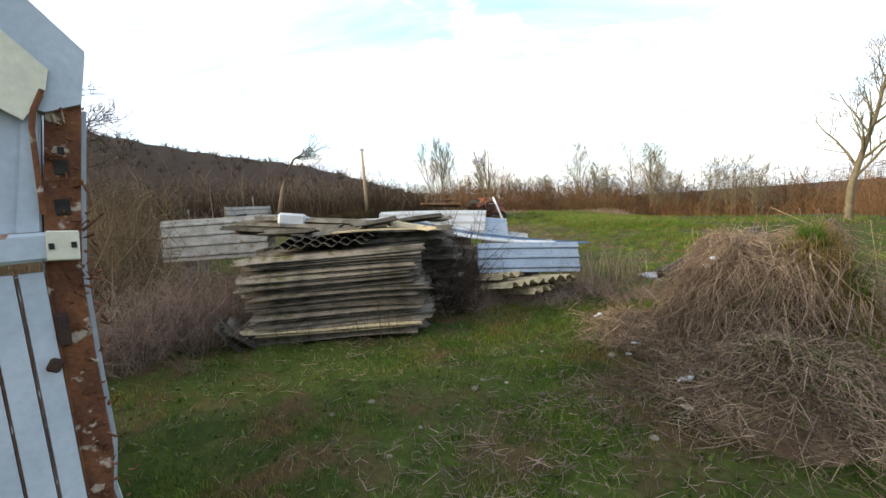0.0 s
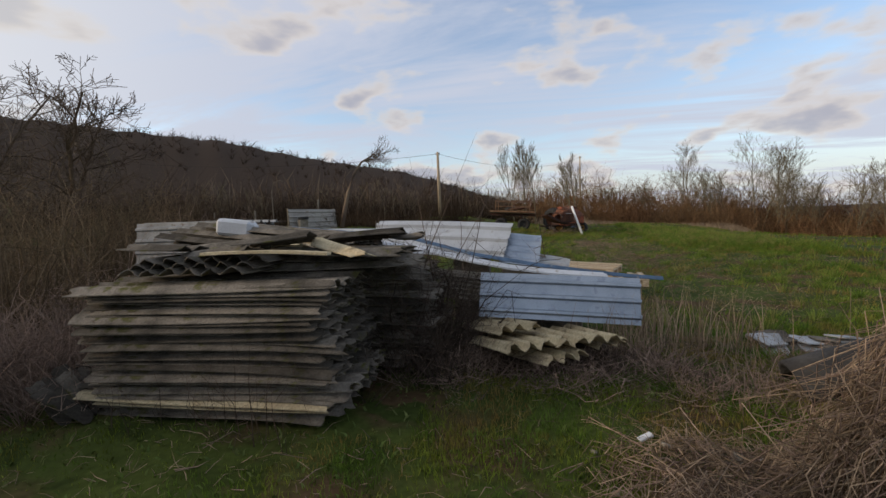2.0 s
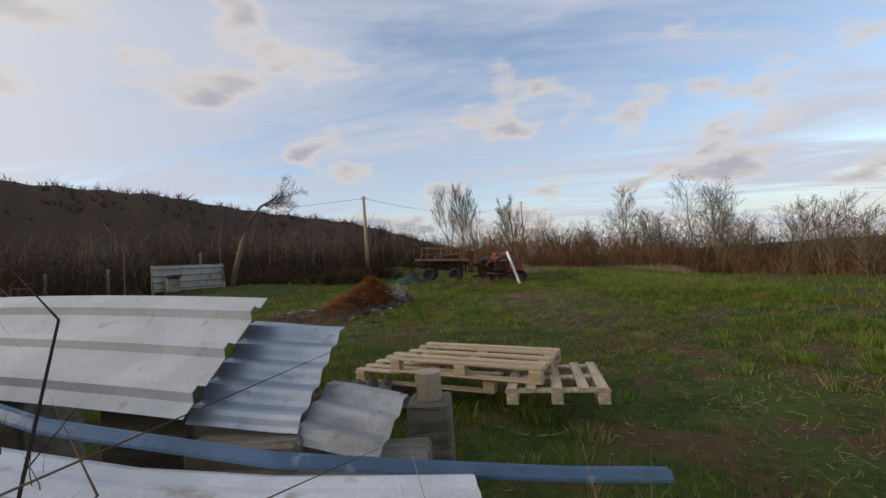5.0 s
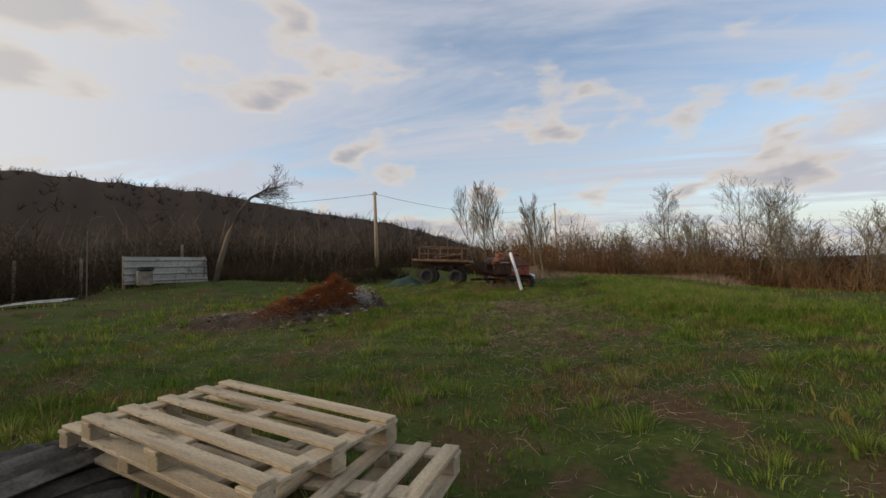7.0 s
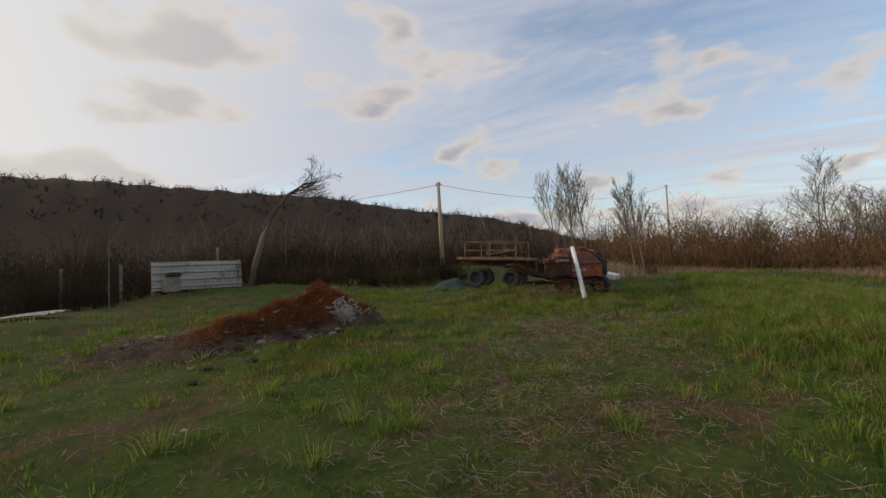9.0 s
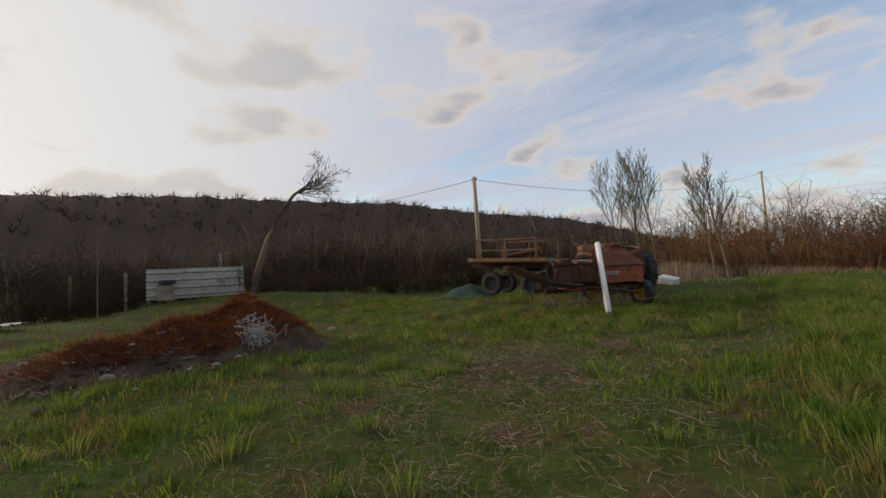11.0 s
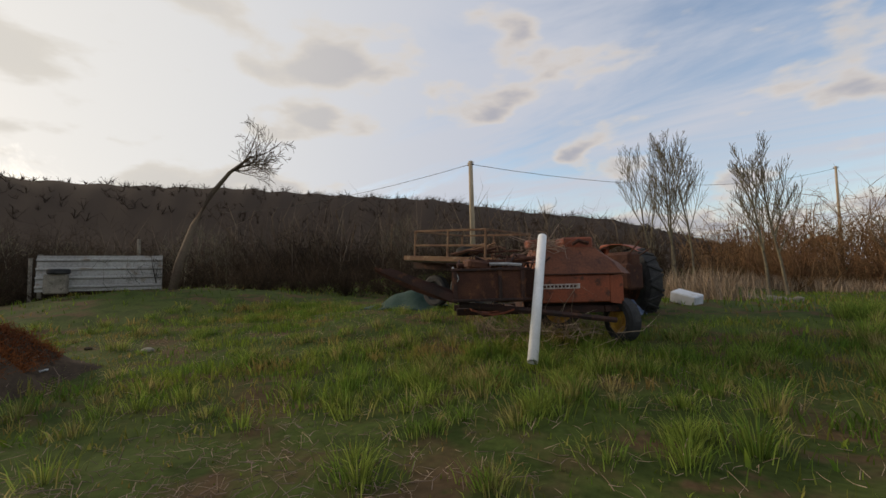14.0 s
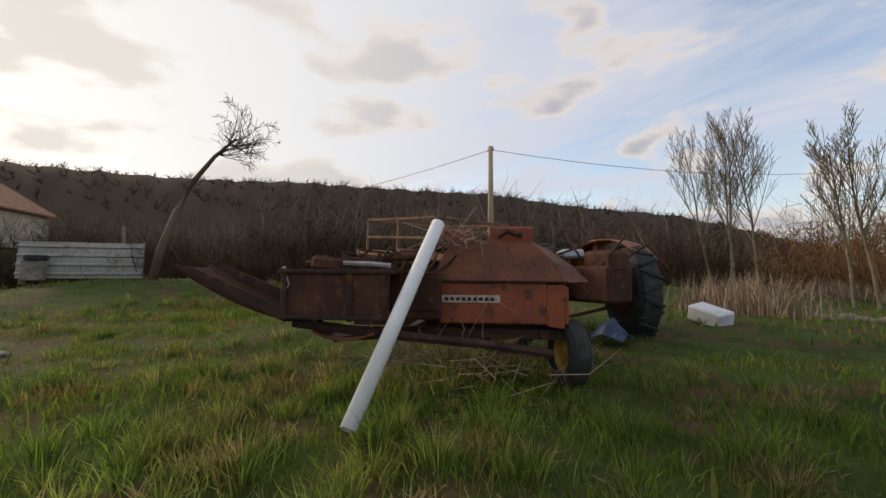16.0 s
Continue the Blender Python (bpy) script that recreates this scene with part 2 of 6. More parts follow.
MAT = dict(
    soil=material("grassy_soil", (0.058, 0.078, 0.018), (0.088, 0.058, 0.030), (0.042, 0.058, 0.014), 1.1, 18, 0.95, bump=0.8, amount=(0.46, 0.62), third_at=(0.5, 0.60), far=(0.050, 0.035, 0.025), spec=0.06),
    grass=material("grass_blades", (0.148, 0.200, 0.028), (0.235, 0.172, 0.058), (0.096, 0.165, 0.025), 1.0, 9, 0.75, bump=0, island=0.45, amount=(0.45, 0.60), third_at=(0.48, 0.58), thin=0.48, spec=0.06),
    longgrass=material("long_grass_blades", (0.19, 0.245, 0.045), (0.29, 0.24, 0.095), (0.125, 0.195, 0.032), 1.6, 9, 0.7, bump=0, island=0.5, amount=(0.45, 0.62), third_at=(0.48, 0.58), thin=0.5, spec=0.1),
    dry=material("dead_stalks", (0.29, 0.208, 0.16), (0.18, 0.13, 0.102), None, 2.0, 40, 0.9, bump=0, island=0.45, spec=0.06),
    drypale=material("pale_dead_stalks", (0.36, 0.27, 0.185), (0.25, 0.185, 0.125), None, 2.0, 40, 0.9, bump=0, island=0.4, spec=0.06),
    twig=material("bare_twigs", (0.105, 0.075, 0.055), (0.15, 0.115, 0.08), None, 0.8, 30, 0.9, bump=0, island=0.35, spec=0.06),
    darktwig=material("dark_wet_twigs", (0.050, 0.036, 0.028), (0.085, 0.062, 0.045), None, 3.0, 30, 0.85, bump=0, island=0.4, spec=0.1),
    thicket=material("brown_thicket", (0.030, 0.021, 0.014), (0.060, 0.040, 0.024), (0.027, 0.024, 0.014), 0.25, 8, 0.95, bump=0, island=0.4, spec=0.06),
    nearthicket=material("olive_thicket", (0.125, 0.092, 0.055), (0.17, 0.12, 0.07), (0.095, 0.085, 0.04), 0.6, 8, 0.95, bump=0, island=0.45, spec=0.06),
    redthicket=material("reddish_thicket", (0.155, 0.085, 0.043), (0.185, 0.115, 0.058), None, 0.3, 8, 0.95, bump=0, island=0.4, spec=0.06),
    bark=material("pale_bark", (0.15, 0.125, 0.09), (0.21, 0.18, 0.11), (0.09, 0.075, 0.055), 3, 40, 0.9, bump=0.6, spec=0.06),
    cement=material("fibre_cement", (0.17, 0.15, 0.122), (0.085, 0.076, 0.062), (0.080, 0.078, 0.03), 3.5, 50, 0.95, bump=0.6, vary=0.5, spec=0.06),
    paper=material("yellowed_cement", (0.52, 0.44, 0.28), (0.42, 0.34, 0.21), (0.26, 0.21, 0.13), 4, 50, 0.95, bump=0.5, vary=0.15),
    galv=material("galvanised_steel", (0.36, 0.41, 0.47), (0.31, 0.36, 0.42), (0.26, 0.30, 0.36), 5, 70, 0.42, 0.55, bump=0.15, spec=0.5, grit=0.09),
    galvold=material("dull_zinc", (0.36, 0.37, 0.37), (0.26, 0.265, 0.26), (0.19, 0.14, 0.10), 4, 60, 0.6, 0.3, bump=0.25, vary=0.2, grit=0.12),
    white=material("white_sheet", (0.58, 0.60, 0.62), (0.47, 0.49, 0.51), (0.34, 0.31, 0.27), 3, 60, 0.5, bump=0.15, third_at=(0.60, 0.72), grit=0.09),
    paleribbed=material("grey_white_steel", (0.42, 0.45, 0.48), (0.36, 0.385, 0.41), (0.29, 0.29, 0.28), 3, 60, 0.45, 0.1, bump=0.15, third_at=(0.60, 0.72), grit=0.09),
    blue=material("blue_sheet", (0.085, 0.15, 0.25), (0.065, 0.11, 0.18), (0.20, 0.25, 0.30), 4, 60, 0.5, bump=0.2, grit=0.09),
    fence=material("weathered_zinc_panel", (0.40, 0.38, 0.34), (0.31, 0.29, 0.26), (0.24, 0.19, 0.14), 2.5, 40, 0.7, 0.2, bump=0.3, stretch=(0.4, 0.4, 3)),
    wood=material("pale_pallet_wood", (0.50, 0.41, 0.28), (0.38, 0.30, 0.20), (0.24, 0.19, 0.13), 3, 60, 0.85, bump=0.5, vary=0.18, stretch=(0.5, 3, 3)),
    oldwood=material("grey_old_wood", (0.22, 0.19, 0.15), (0.14, 0.12, 0.09), (0.10, 0.10, 0.05), 4, 60, 0.9, bump=0.5, vary=0.2, stretch=(0.5, 3, 3)),
    trailerrail=material("rusted_rail_paint", (0.20, 0.115, 0.062), (0.13, 0.068, 0.04), (0.26, 0.18, 0.11), 4, 60, 0.85, bump=0.4),
    polewood=material("pole_wood", (0.42, 0.33, 0.22), (0.33, 0.25, 0.16), None, 4, 60, 0.85, bump=0.4, stretch=(3, 3, 0.4)),
    orange=material("faded_orange_paint", (0.29, 0.075, 0.032), (0.20, 0.056, 0.027), (0.10, 0.038, 0.022), 3.2, 50, 0.6, bump=0.25, third_at=(0.56, 0.68)),
    cover=material("rusted_orange_cover", (0.18, 0.064, 0.032), (0.12, 0.047, 0.027), (0.07, 0.031, 0.021), 3.0, 45, 0.75, bump=0.35),
    rust=material("rust", (0.088, 0.036, 0.020), (0.055, 0.024, 0.016), (0.14, 0.058, 0.026), 4, 60, 0.9, bump=0.6),
    darkrust=material("dark_rust", (0.06, 0.03, 0.022), (0.035, 0.022, 0.018), (0.10, 0.045, 0.025), 4, 60, 0.9, bump=0.6),
    rustfibre=material("rusty_wire", (0.23, 0.075, 0.024), (0.15, 0.05, 0.02), (0.085, 0.036, 0.022), 2.0, 30, 0.9, bump=0, island=0.4, spec=0.06),
    rubber=material("old_rubber", (0.030, 0.029, 0.028), (0.05, 0.048, 0.045), None, 6, 60, 0.85, bump=0.4),
    pvc=material("white_pvc", (0.78, 0.77, 0.74), (0.70, 0.69, 0.65), (0.58, 0.56, 0.50), 3, 50, 0.4, bump=0.05, third_at=(0.66, 0.76), grit=0.09),
    yellow=material("yellow_paint", (0.55, 0.32, 0.05), (0.40, 0.22, 0.05), None, 6, 60, 0.6),
    vanpaint=material("flaking_white_paint", (0.44, 0.49, 0.55), (0.37, 0.42, 0.48), (0.22, 0.11, 0.055), 3.2, 40, 0.5, bump=0.2, third_at=(0.64, 0.68), grit=0.09),
    cream=material("cream_paint", (0.66, 0.64, 0.50), (0.58, 0.56, 0.45), (0.35, 0.30, 0.22), 3, 40, 0.6, bump=0.2, third_at=(0.68, 0.74), grit=0.09),
    vanrust=material("flaking_rust", (0.17, 0.07, 0.032), (0.10, 0.04, 0.022), (0.40, 0.33, 0.26), 7, 60, 0.9, bump=0.8, third_at=(0.58, 0.64)),
    dark=material("dark_gap", (0.02, 0.018, 0.016), (0.03, 0.026, 0.022), None, 5, 40, 0.9),
    stone=material("pale_rubble", (0.27, 0.235, 0.18), (0.19, 0.165, 0.125), (0.12, 0.105, 0.075), 5, 50, 0.9, bump=0.6, vary=0.3),
    rope=material("pale_twine", (0.42, 0.41, 0.39), (0.30, 0.29, 0.28), None, 6, 60, 0.8, bump=0),
    earth=material("dark_earth", (0.055, 0.040, 0.028), (0.085, 0.060, 0.04), (0.035, 0.026, 0.018), 3, 30, 0.95, bump=0.9, spec=0.06),
    straw=material("matted_straw", (0.20, 0.14, 0.085), (0.13, 0.085, 0.055), (0.09, 0.085, 0.035), 2.2, 30, 0.95, bump=1.0, spec=0.06),
    hill=material("wooded_hill", (0.050, 0.034, 0.024), (0.038, 0.027, 0.020), (0.066, 0.045, 0.030), 0.02, 0.25, 0.95, bump=0, spec=0.06),
    plaster=material("cream_render_wall", (0.55, 0.45, 0.33), (0.48, 0.39, 0.28), None, 1, 20, 0.9, bump=0.2),
    rooftile=material("terracotta_tiles", (0.34, 0.17, 0.10), (0.26, 0.13, 0.08), None, 2, 30, 0.9, bump=0.4),
    glass=material("window_glass", (0.05, 0.06, 0.07), None, None, 2, 20, 0.1, bump=0, spec=0.6),
    bluebag=material("blue_plastic", (0.045, 0.07, 0.12), (0.03, 0.05, 0.09), None, 6, 60, 0.45, bump=0.2),
    greenmoss=material("green_leaves", (0.095, 0.135, 0.035), (0.13, 0.15, 0.05), None, 3, 30, 0.8, bump=0, island=0.4, thin=0.2, spec=0.06),
    greencloth=material("green_cloth", (0.02, 0.05, 0.035), (0.03, 0.06, 0.045), None, 5, 40, 0.85, bump=0.4),
    railpaint=material("tan_rusted_steel", (0.30, 0.20, 0.12), (0.20, 0.11, 0.06), (0.36, 0.29, 0.20), 5, 50, 0.8, bump=0.3),
    label=material("worn_white_label", (0.55, 0.48, 0.42), (0.42, 0.34, 0.28), (0.22, 0.10, 0.06), 14, 70, 0.7, bump=0.1),
)


# ---- mesh tools ----
class Shape:
    """Vertices and faces that grow; made into one mesh at the end."""

    def __init__(self):
        self.v, self.f = [], []

    def add(self, verts, faces, m=None):
        k = len(self.v)
        self.v += [tuple(m @ Vector(p)) for p in verts] if m is not None else [tuple(p) for p in verts]
        self.f += [tuple(k + i for i in f) for f in faces]
        return self

    def box(self, size, at=(0, 0, 0), turn=(0, 0, 0), chamfer=0.006, m=None):
        """A box with chamfered edges; at: its centre."""
        hx, hy, hz = (s / 2 for s in size)
        c = min(chamfer, hx * 0.6, hy * 0.6, hz * 0.6)
        verts, idx = [], {}
        for sx in (-1, 1):
            for sy in (-1, 1):
                for sz in (-1, 1):
                    for a in range(3):
                        p = [sx * (hx - c), sy * (hy - c), sz * (hz - c)]
                        p[a] += (sx, sy, sz)[a] * c
                        idx[sx, sy, sz, a] = len(verts)
                        verts.append(p)
        faces = []
        for a in range(3):
            o, q = [b for b in range(3) if b != a]
            for s in (-1, 1):
                ring = []
                for so, sq in ((-1, -1), (1, -1), (1, 1), (-1, 1)):
                    k = [0, 0, 0]
                    k[a], k[o], k[q] = s, so, sq
                    ring.append(idx[(*k, a)])
                faces.append(ring if (s > 0) == (a != 1) else ring[::-1])
            for so in (-1, 1):
                for sq in (-1, 1):
                    k1, k2 = [0, 0, 0], [0, 0, 0]
                    k1[a], k2[a] = -1, 1
                    k1[o] = k2[o] = so
                    k1[q] = k2[q] = sq
                    ring = [idx[(*k1, o)], idx[(*k2, o)], idx[(*k2, q)], idx[(*k1, q)]]
                    faces.append(ring)
        for sx in (-1, 1):
            for sy in (-1, 1):
                for sz in (-1, 1):
                    faces.append([idx[sx, sy, sz, a] for a in range(3)])
        t = pose(*at, *turn)
        return self.add(verts, faces, m @ t if m is not None else t)

    def tube(self, points, radii, sides=6, m=None, caps=True):
        pts = [Vector(p) for p in points]
        if isinstance(radii, (int, float)):
            radii = [radii] * len(pts)
        verts, faces = [], []
        for i, p in enumerate(pts):
            d = (pts[min(i + 1, len(pts) - 1)] - pts[max(i - 1, 0)]).normalized()
            a = d.cross(Vector((0, 0, 1)) if abs(d.z) < 0.9 else Vector((1, 0, 0))).normalized()
            b = d.cross(a)
            for s in range(sides):
                w = 2 * math.pi * s / sides
                verts.append(p + radii[i] * (math.cos(w) * a + math.sin(w) * b))
        for i in range(len(pts) - 1):
            for s in range(sides):
                j = (s + 1) % sides
                faces.append((i * sides + s, i * sides + j, (i + 1) * sides + j, (i + 1) * sides + s))
        if caps:
            faces += [tuple(range(sides)), tuple(range((len(pts) - 1) * sides, len(pts) * sides))]
        return self.add(verts, faces, m)

    def ring(self, profile, sides=24, m=None):
        """Turned about x: profile rows are (x, radius)."""
        verts, faces, k = [], [], len(profile)
        for s in range(sides):
            w = 2 * math.pi * s / sides
            verts += [(x, r * math.cos(w), r * math.sin(w)) for x, r in profile]
        for s in range(sides):
            j = (s + 1) % sides
            for i in range(k - 1):
                faces.append((s * k + i, j * k + i, j * k + i + 1, s * k + i + 1))
        return self.add(verts, faces, m)

    def prism(self, outline, depth, m=None):
        """An outline in x and z, thick along y from 0 to depth."""
        k = len(outline)
        verts = [(x, 0, z) for x, z in outline] + [(x, depth, z) for x, z in outline]
        faces = [tuple(range(k)), tuple(range(2 * k - 1, k - 1, -1))]
        faces += [(i, (i + 1) % k, k + (i + 1) % k, k + i) for i in range(k)]
        return self.add(verts, faces, m)

    def shell(self, grid, thick, m=None):
        """A bent sheet from rows of points, with a thickness downwards."""
        r, c = len(grid), len(grid[0])
        verts = [p for row in grid for p in row]
        verts += [(p[0], p[1], p[2] - thick) for row in grid for p in row]
        n, faces = r * c, []
        for i in range(r - 1):
            for j in range(c - 1):
                a = i * c + j
                faces.append((a, a + 1, a + c + 1, a + c))
                faces.append((n + a, n + a + c, n + a + c + 1, n + a + 1))
        for i in range(r - 1):
            for j in (0, c - 1):
                a = i * c + j
                faces.append((a, a + c, n + a + c, n + a))
        for j in range(c - 1):
            for i in (0, r - 1):
                a = i * c + j
                faces.append((a, a + 1, n + a + 1, n + a))
        return self.add(verts, faces, m)

    def mesh(self, name, mat, smooth=False):
        me = bpy.data.meshes.new(name)
        me.from_pydata(self.v, [], self.f)
        me.materials.append(mat)
        bm = bmesh.new()
        bm.from_mesh(me)
        bmesh.ops.recalc_face_normals(bm, faces=bm.faces)
        bm.to_mesh(me)
        bm.free()
        if smooth:
            me.polygons.foreach_set("use_smooth", [True] * len(me.polygons))
        return me


def part(name, shape, mat, parent=None, label="", smooth=False, m=None):
    ob = new(name, shape.mesh(name, mat, smooth))
    if parent is not None:
        ob.parent = parent
    if m is not None:
        ob.matrix_basis = m
    return tagged(ob, label)


def thing(name, m, label, category, group="", kind=""):
    ob = new(name)
    ob.matrix_basis = m
    return tagged(ob, label, category, group, kind)


def bulk(name, verts, faces_of, mat, label, category, parent=None):
    """Many small triangles from arrays, as one object of stuff."""
    me = bpy.data.meshes.new(name)
    nv, nf = len(verts), len(faces_of)
    me.vertices.add(nv)
    me.vertices.foreach_set("co", np.asarray(verts, np.float32).ravel())
    me.loops.add(nf * 3)
    me.loops.foreach_set("vertex_index", np.asarray(faces_of, np.int32).ravel())
    me.polygons.add(nf)
    me.polygons.foreach_set("loop_start", np.arange(0, nf * 3, 3, dtype=np.int32))
    me.update(calc_edges=True)
    me.materials.append(mat)
    ob = new(name, me)
    if parent is not None:
        ob.parent = parent
    return tagged(ob, label, category, "", "stuff")


rng = np.random.default_rng(7)


def blades(xyz, height, width, bend, lean_to=None, droop=0.0):
    """Blades or stalks at xyz (n x 3): five corners and three triangles each."""
    n = len(xyz)
    way = rng.uniform(0, 2 * np.pi, n)
    side = np.stack([np.cos(way), np.sin(way), 0 * way], 1)
    off = rng.uniform(0, 2 * np.pi, n)
    out = np.stack([np.cos(off), np.sin(off), 0 * off], 1) if lean_to is None else lean_to
    h, w, b = (np.broadcast_to(np.asarray(v, float), (n,))[:, None] for v in (height, width, bend))
    z = np.array([[0, 0, 1.0]])
    mid = xyz + 0.55 * h * z + 0.35 * b * h * out
    tip = xyz + (1 - droop) * h * z * np.sqrt(np.maximum(0.05, 1 - (0.7 * np.minimum(b, 1.2)) ** 2)) + b * h * out
    v = np.stack([xyz - w * side, xyz + w * side, mid - 0.75 * w * side, mid + 0.75 * w * side, tip], 1).reshape(-1, 3)
    k = 5 * np.arange(n)[:, None]
    f = np.stack([k + [0, 1, 3], k + [0, 3, 2], k + [2, 3, 4]], 1).reshape(-1, 3)
    return v, f


def sticks(start, end, radius, kink=0.15):
    """Bent three-sided sticks from start to end (n x 3), 8 triangles each."""
    n = len(start)
    r = np.broadcast_to(np.asarray(radius, float), (n,))[:, None]
    d = end - start
    length = np.linalg.norm(d, axis=1, keepdims=True)
    mid = (start + end) / 2 + rng.normal(0, 1, (n, 3)) * kink * length * 0.5
    a = np.cross(d, rng.normal(0, 1, (n, 3)))
    a /= np.linalg.norm(a, axis=1, keepdims=True) + 1e-9
    b = np.cross(d / (length + 1e-9), a)
    rows = []
    for p, s in ((start, 1.0), (mid, 0.75)):
        for w in (0, 2.094, 4.189):
            rows.append(p + s * r * (math.cos(w) * a + math.sin(w) * b))
    rows.append(end)
    v = np.stack(rows, 1).reshape(-1, 3)
    k = 7 * np.arange(n)[:, None]
    f = []
    for i in range(3):
        j = (i + 1) % 3
        f += [k + [i, j, 3 + j], k + [i, 3 + j, 3 + i], k + [3 + i, 3 + j, 6]]
    return v, np.stack(f, 1).reshape(-1, 3)


# ---- ground ----
LEVELS = [(0, 0, 0), (-0.9, 4.4, 0.12), (1.9, 4.3, 0.05), (-2.5, 5.4, 0.2), (3.5, 7.7, 0.15), (1.3, 7, 0.22), (-4, 8, 0.4), (4, 12, 0.16), (4.6, 14.5, 0.15), (6.5, 15.5, 0.25), (4.2, 17.0, 0.24),
          (2.0, 12.7, 0.26), (1.2, 15.3, 0.38), (3.5, 18.5, 0.42), (4.9, 19.8, 0.52), (-0.8, 18.7, 0.60), (-1.2, 15.4, 0.40), (3.2, 21.5, 0.52), (3.8, 23.85, 0.68), (6, 23, 0.55), (4.4, 29.5, 1.0),
          (-9.4, 24.9, 1.5), (-5.9, 37, 1.9), (10, 40, 0.7), (17, 46, -0.3), (24, 42, -2.0), (28, 39, -2.7), (15, 25, -0.2), (12, 12, -0.4), (8, 3, -0.3),
          (-8, 3, 0.3), (-20, 35, 1.7), (2.4, 67, 2.1), (-6, 12, 0.8), (0, -8, -0.2), (-22, 10, 1.2), (-42, 15, 3.5), (-9.2, 18.1, 1.02), (30, 12, -2.5), (-3.5, 17, 0.6), (0, 27, 0.95)]
LX, LY, LZ = np.array(LEVELS, float).T
RIDGE = [(-180, 2.0), (-90, 0.0), (-40, -0.6), (-12, -0.2), (0, 1.6), (5, 3.0), (10, 4.7), (16, 6.4), (20, 7.0), (27, 8.0), (37, 9.8), (50, 10.5), (62, 10.9), (75, 10.3), (95, 9.8), (130, 6), (180, 2.0)]


def land(x, y):
    """The ground's height."""
    x, y = np.asarray(x, float), np.asarray(y, float)
    d = (x[..., None] - LX) ** 2 + (y[..., None] - LY) ** 2 + 1.5
    w = d ** -1.6
    near = (w * LZ).sum(-1) / w.sum(-1)
    bump = 0.025 * np.sin(2.1 * x + 0.7 * y) * np.sin(1.7 * y - 0.4 * x) + 0.018 * np.sin(4.3 * x - 2.9 * y) * np.sin(3.7 * y + 1.9 * x + 1)
    r = np.hypot(x, y)
    az = np.degrees(np.arctan2(-x, y))
    rise = np.interp(az, *zip(*RIDGE))
    s = np.clip((r - 90) / 310, 0, 1)
    hill = s * s * (3 - 2 * s) * (400 * np.tan(np.radians(rise)) * (1 + 0.012 * np.sin(az * 1.7)))
    fade = np.clip((r - 1500) / 1500, 0, 1)
    return near + bump + hill * (1 - fade * 0.5)


def land1(x, y):
    return float(land(np.array([x]), np.array([y]))[0])


def ground_sheet():
    radii = np.concatenate([np.arange(0.12, 12, 0.12), np.geomspace(12, 4000, 90)])
    az = np.linspace(0, 2 * np.pi, 361)[:-1]
    cx, cy = 2.5, 11.0
    px = np.concatenate([[cx], (cx + radii[:, None] * np.cos(az)).ravel()])
    py = np.concatenate([[cy], (cy + radii[:, None] * np.sin(az)).ravel()])
    v = np.stack([px, py, land(px, py)], 1)
    n = len(az)
    j = np.arange(n)
    jn = (j + 1) % n
    f = [np.stack([0 * j, 1 + j, 1 + jn], 1)]
    for i in range(len(radii) - 1):
        a, b = 1 + i * n, 1 + (i + 1) * n
        f.append(np.stack([a + j, b + j, b + jn], 1))
        f.append(np.stack([a + j, b + jn, a + jn], 1))
    ob = bulk("ground", v, np.concatenate(f), MAT["soil"], "rough grassy ground with bare earth and dead growth", "ground")
    ob["kind"] = "structure"
    ob.data.polygons.foreach_set("use_smooth", [True] * len(ob.data.polygons))


ground_sheet()


# ---- roofing sheets ----
def wave_sheet(length, waves, pitch=0.18, height=0.05, thick=0.007, sag=0.0, seed=0, torn=0.0):
    """Corrugated sheet: ridges along x, centred, its underside's lowest line at z = 0."""
    r = random.Random(seed)
    curl, warp = r.uniform(-0.08, 0.28), r.uniform(-0.03, 0.03)
    cols, rows = waves * 6 + 1, 7
    grid = []
    ends = [(r.uniform(-torn, torn), r.uniform(-torn, torn)) for _ in range(cols)]
    for i in range(rows):
        u = i / (rows - 1) - 0.5
        row = []
        for j in range(cols):
            y = (j / 6 - waves / 2) * pitch
            x = u * length + (ends[j][0] if i == 0 else ends[j][1] if i == rows - 1 else 0)
            row.append((x, y, thick + height / 2 * (1 - math.cos(2 * math.pi * j / 6)) - sag * 4 * (0.25 - u * u) + 0.004 * math.sin(5 * u + seed) - curl * max(0.0, u - 0.1) ** 2 - 0.35 * curl * max(0.0, -u - 0.2) ** 2 + warp * math.sin(2.3 * y / pitch + seed) * u))
        grid.append(row)
    return Shape().shell(grid, thick)


def rib_sheet(length, ribs, pitch=0.2, height=0.035, thick=0.003, bow=0.0, twist=0.0):
    """Trapezoidal steel sheet: ribs along x."""
    prof = [(0, 0), (0.32, 0), (0.42, 1), (0.58, 1), (0.68, 0)]
    cols = [((k + a) * pitch, b * height) for k in range(ribs) for a, b in prof] + [(ribs * pitch, 0)]
    grid = []
    for i in range(9):
        u = i / 8 - 0.5
        grid.append([(u * length, y - ribs * pitch / 2, z + bow * 4 * (0.25 - u * u) + twist * u * (y - ribs * pitch / 2)) for y, z in cols])
    return Shape().shell(grid, thick)


def put(name, shape, mat, m, label, category, group="", smooth=False):
    ob = part(name, shape, MAT[mat], None, label, smooth, m)
    return tagged(ob, "", category, group)


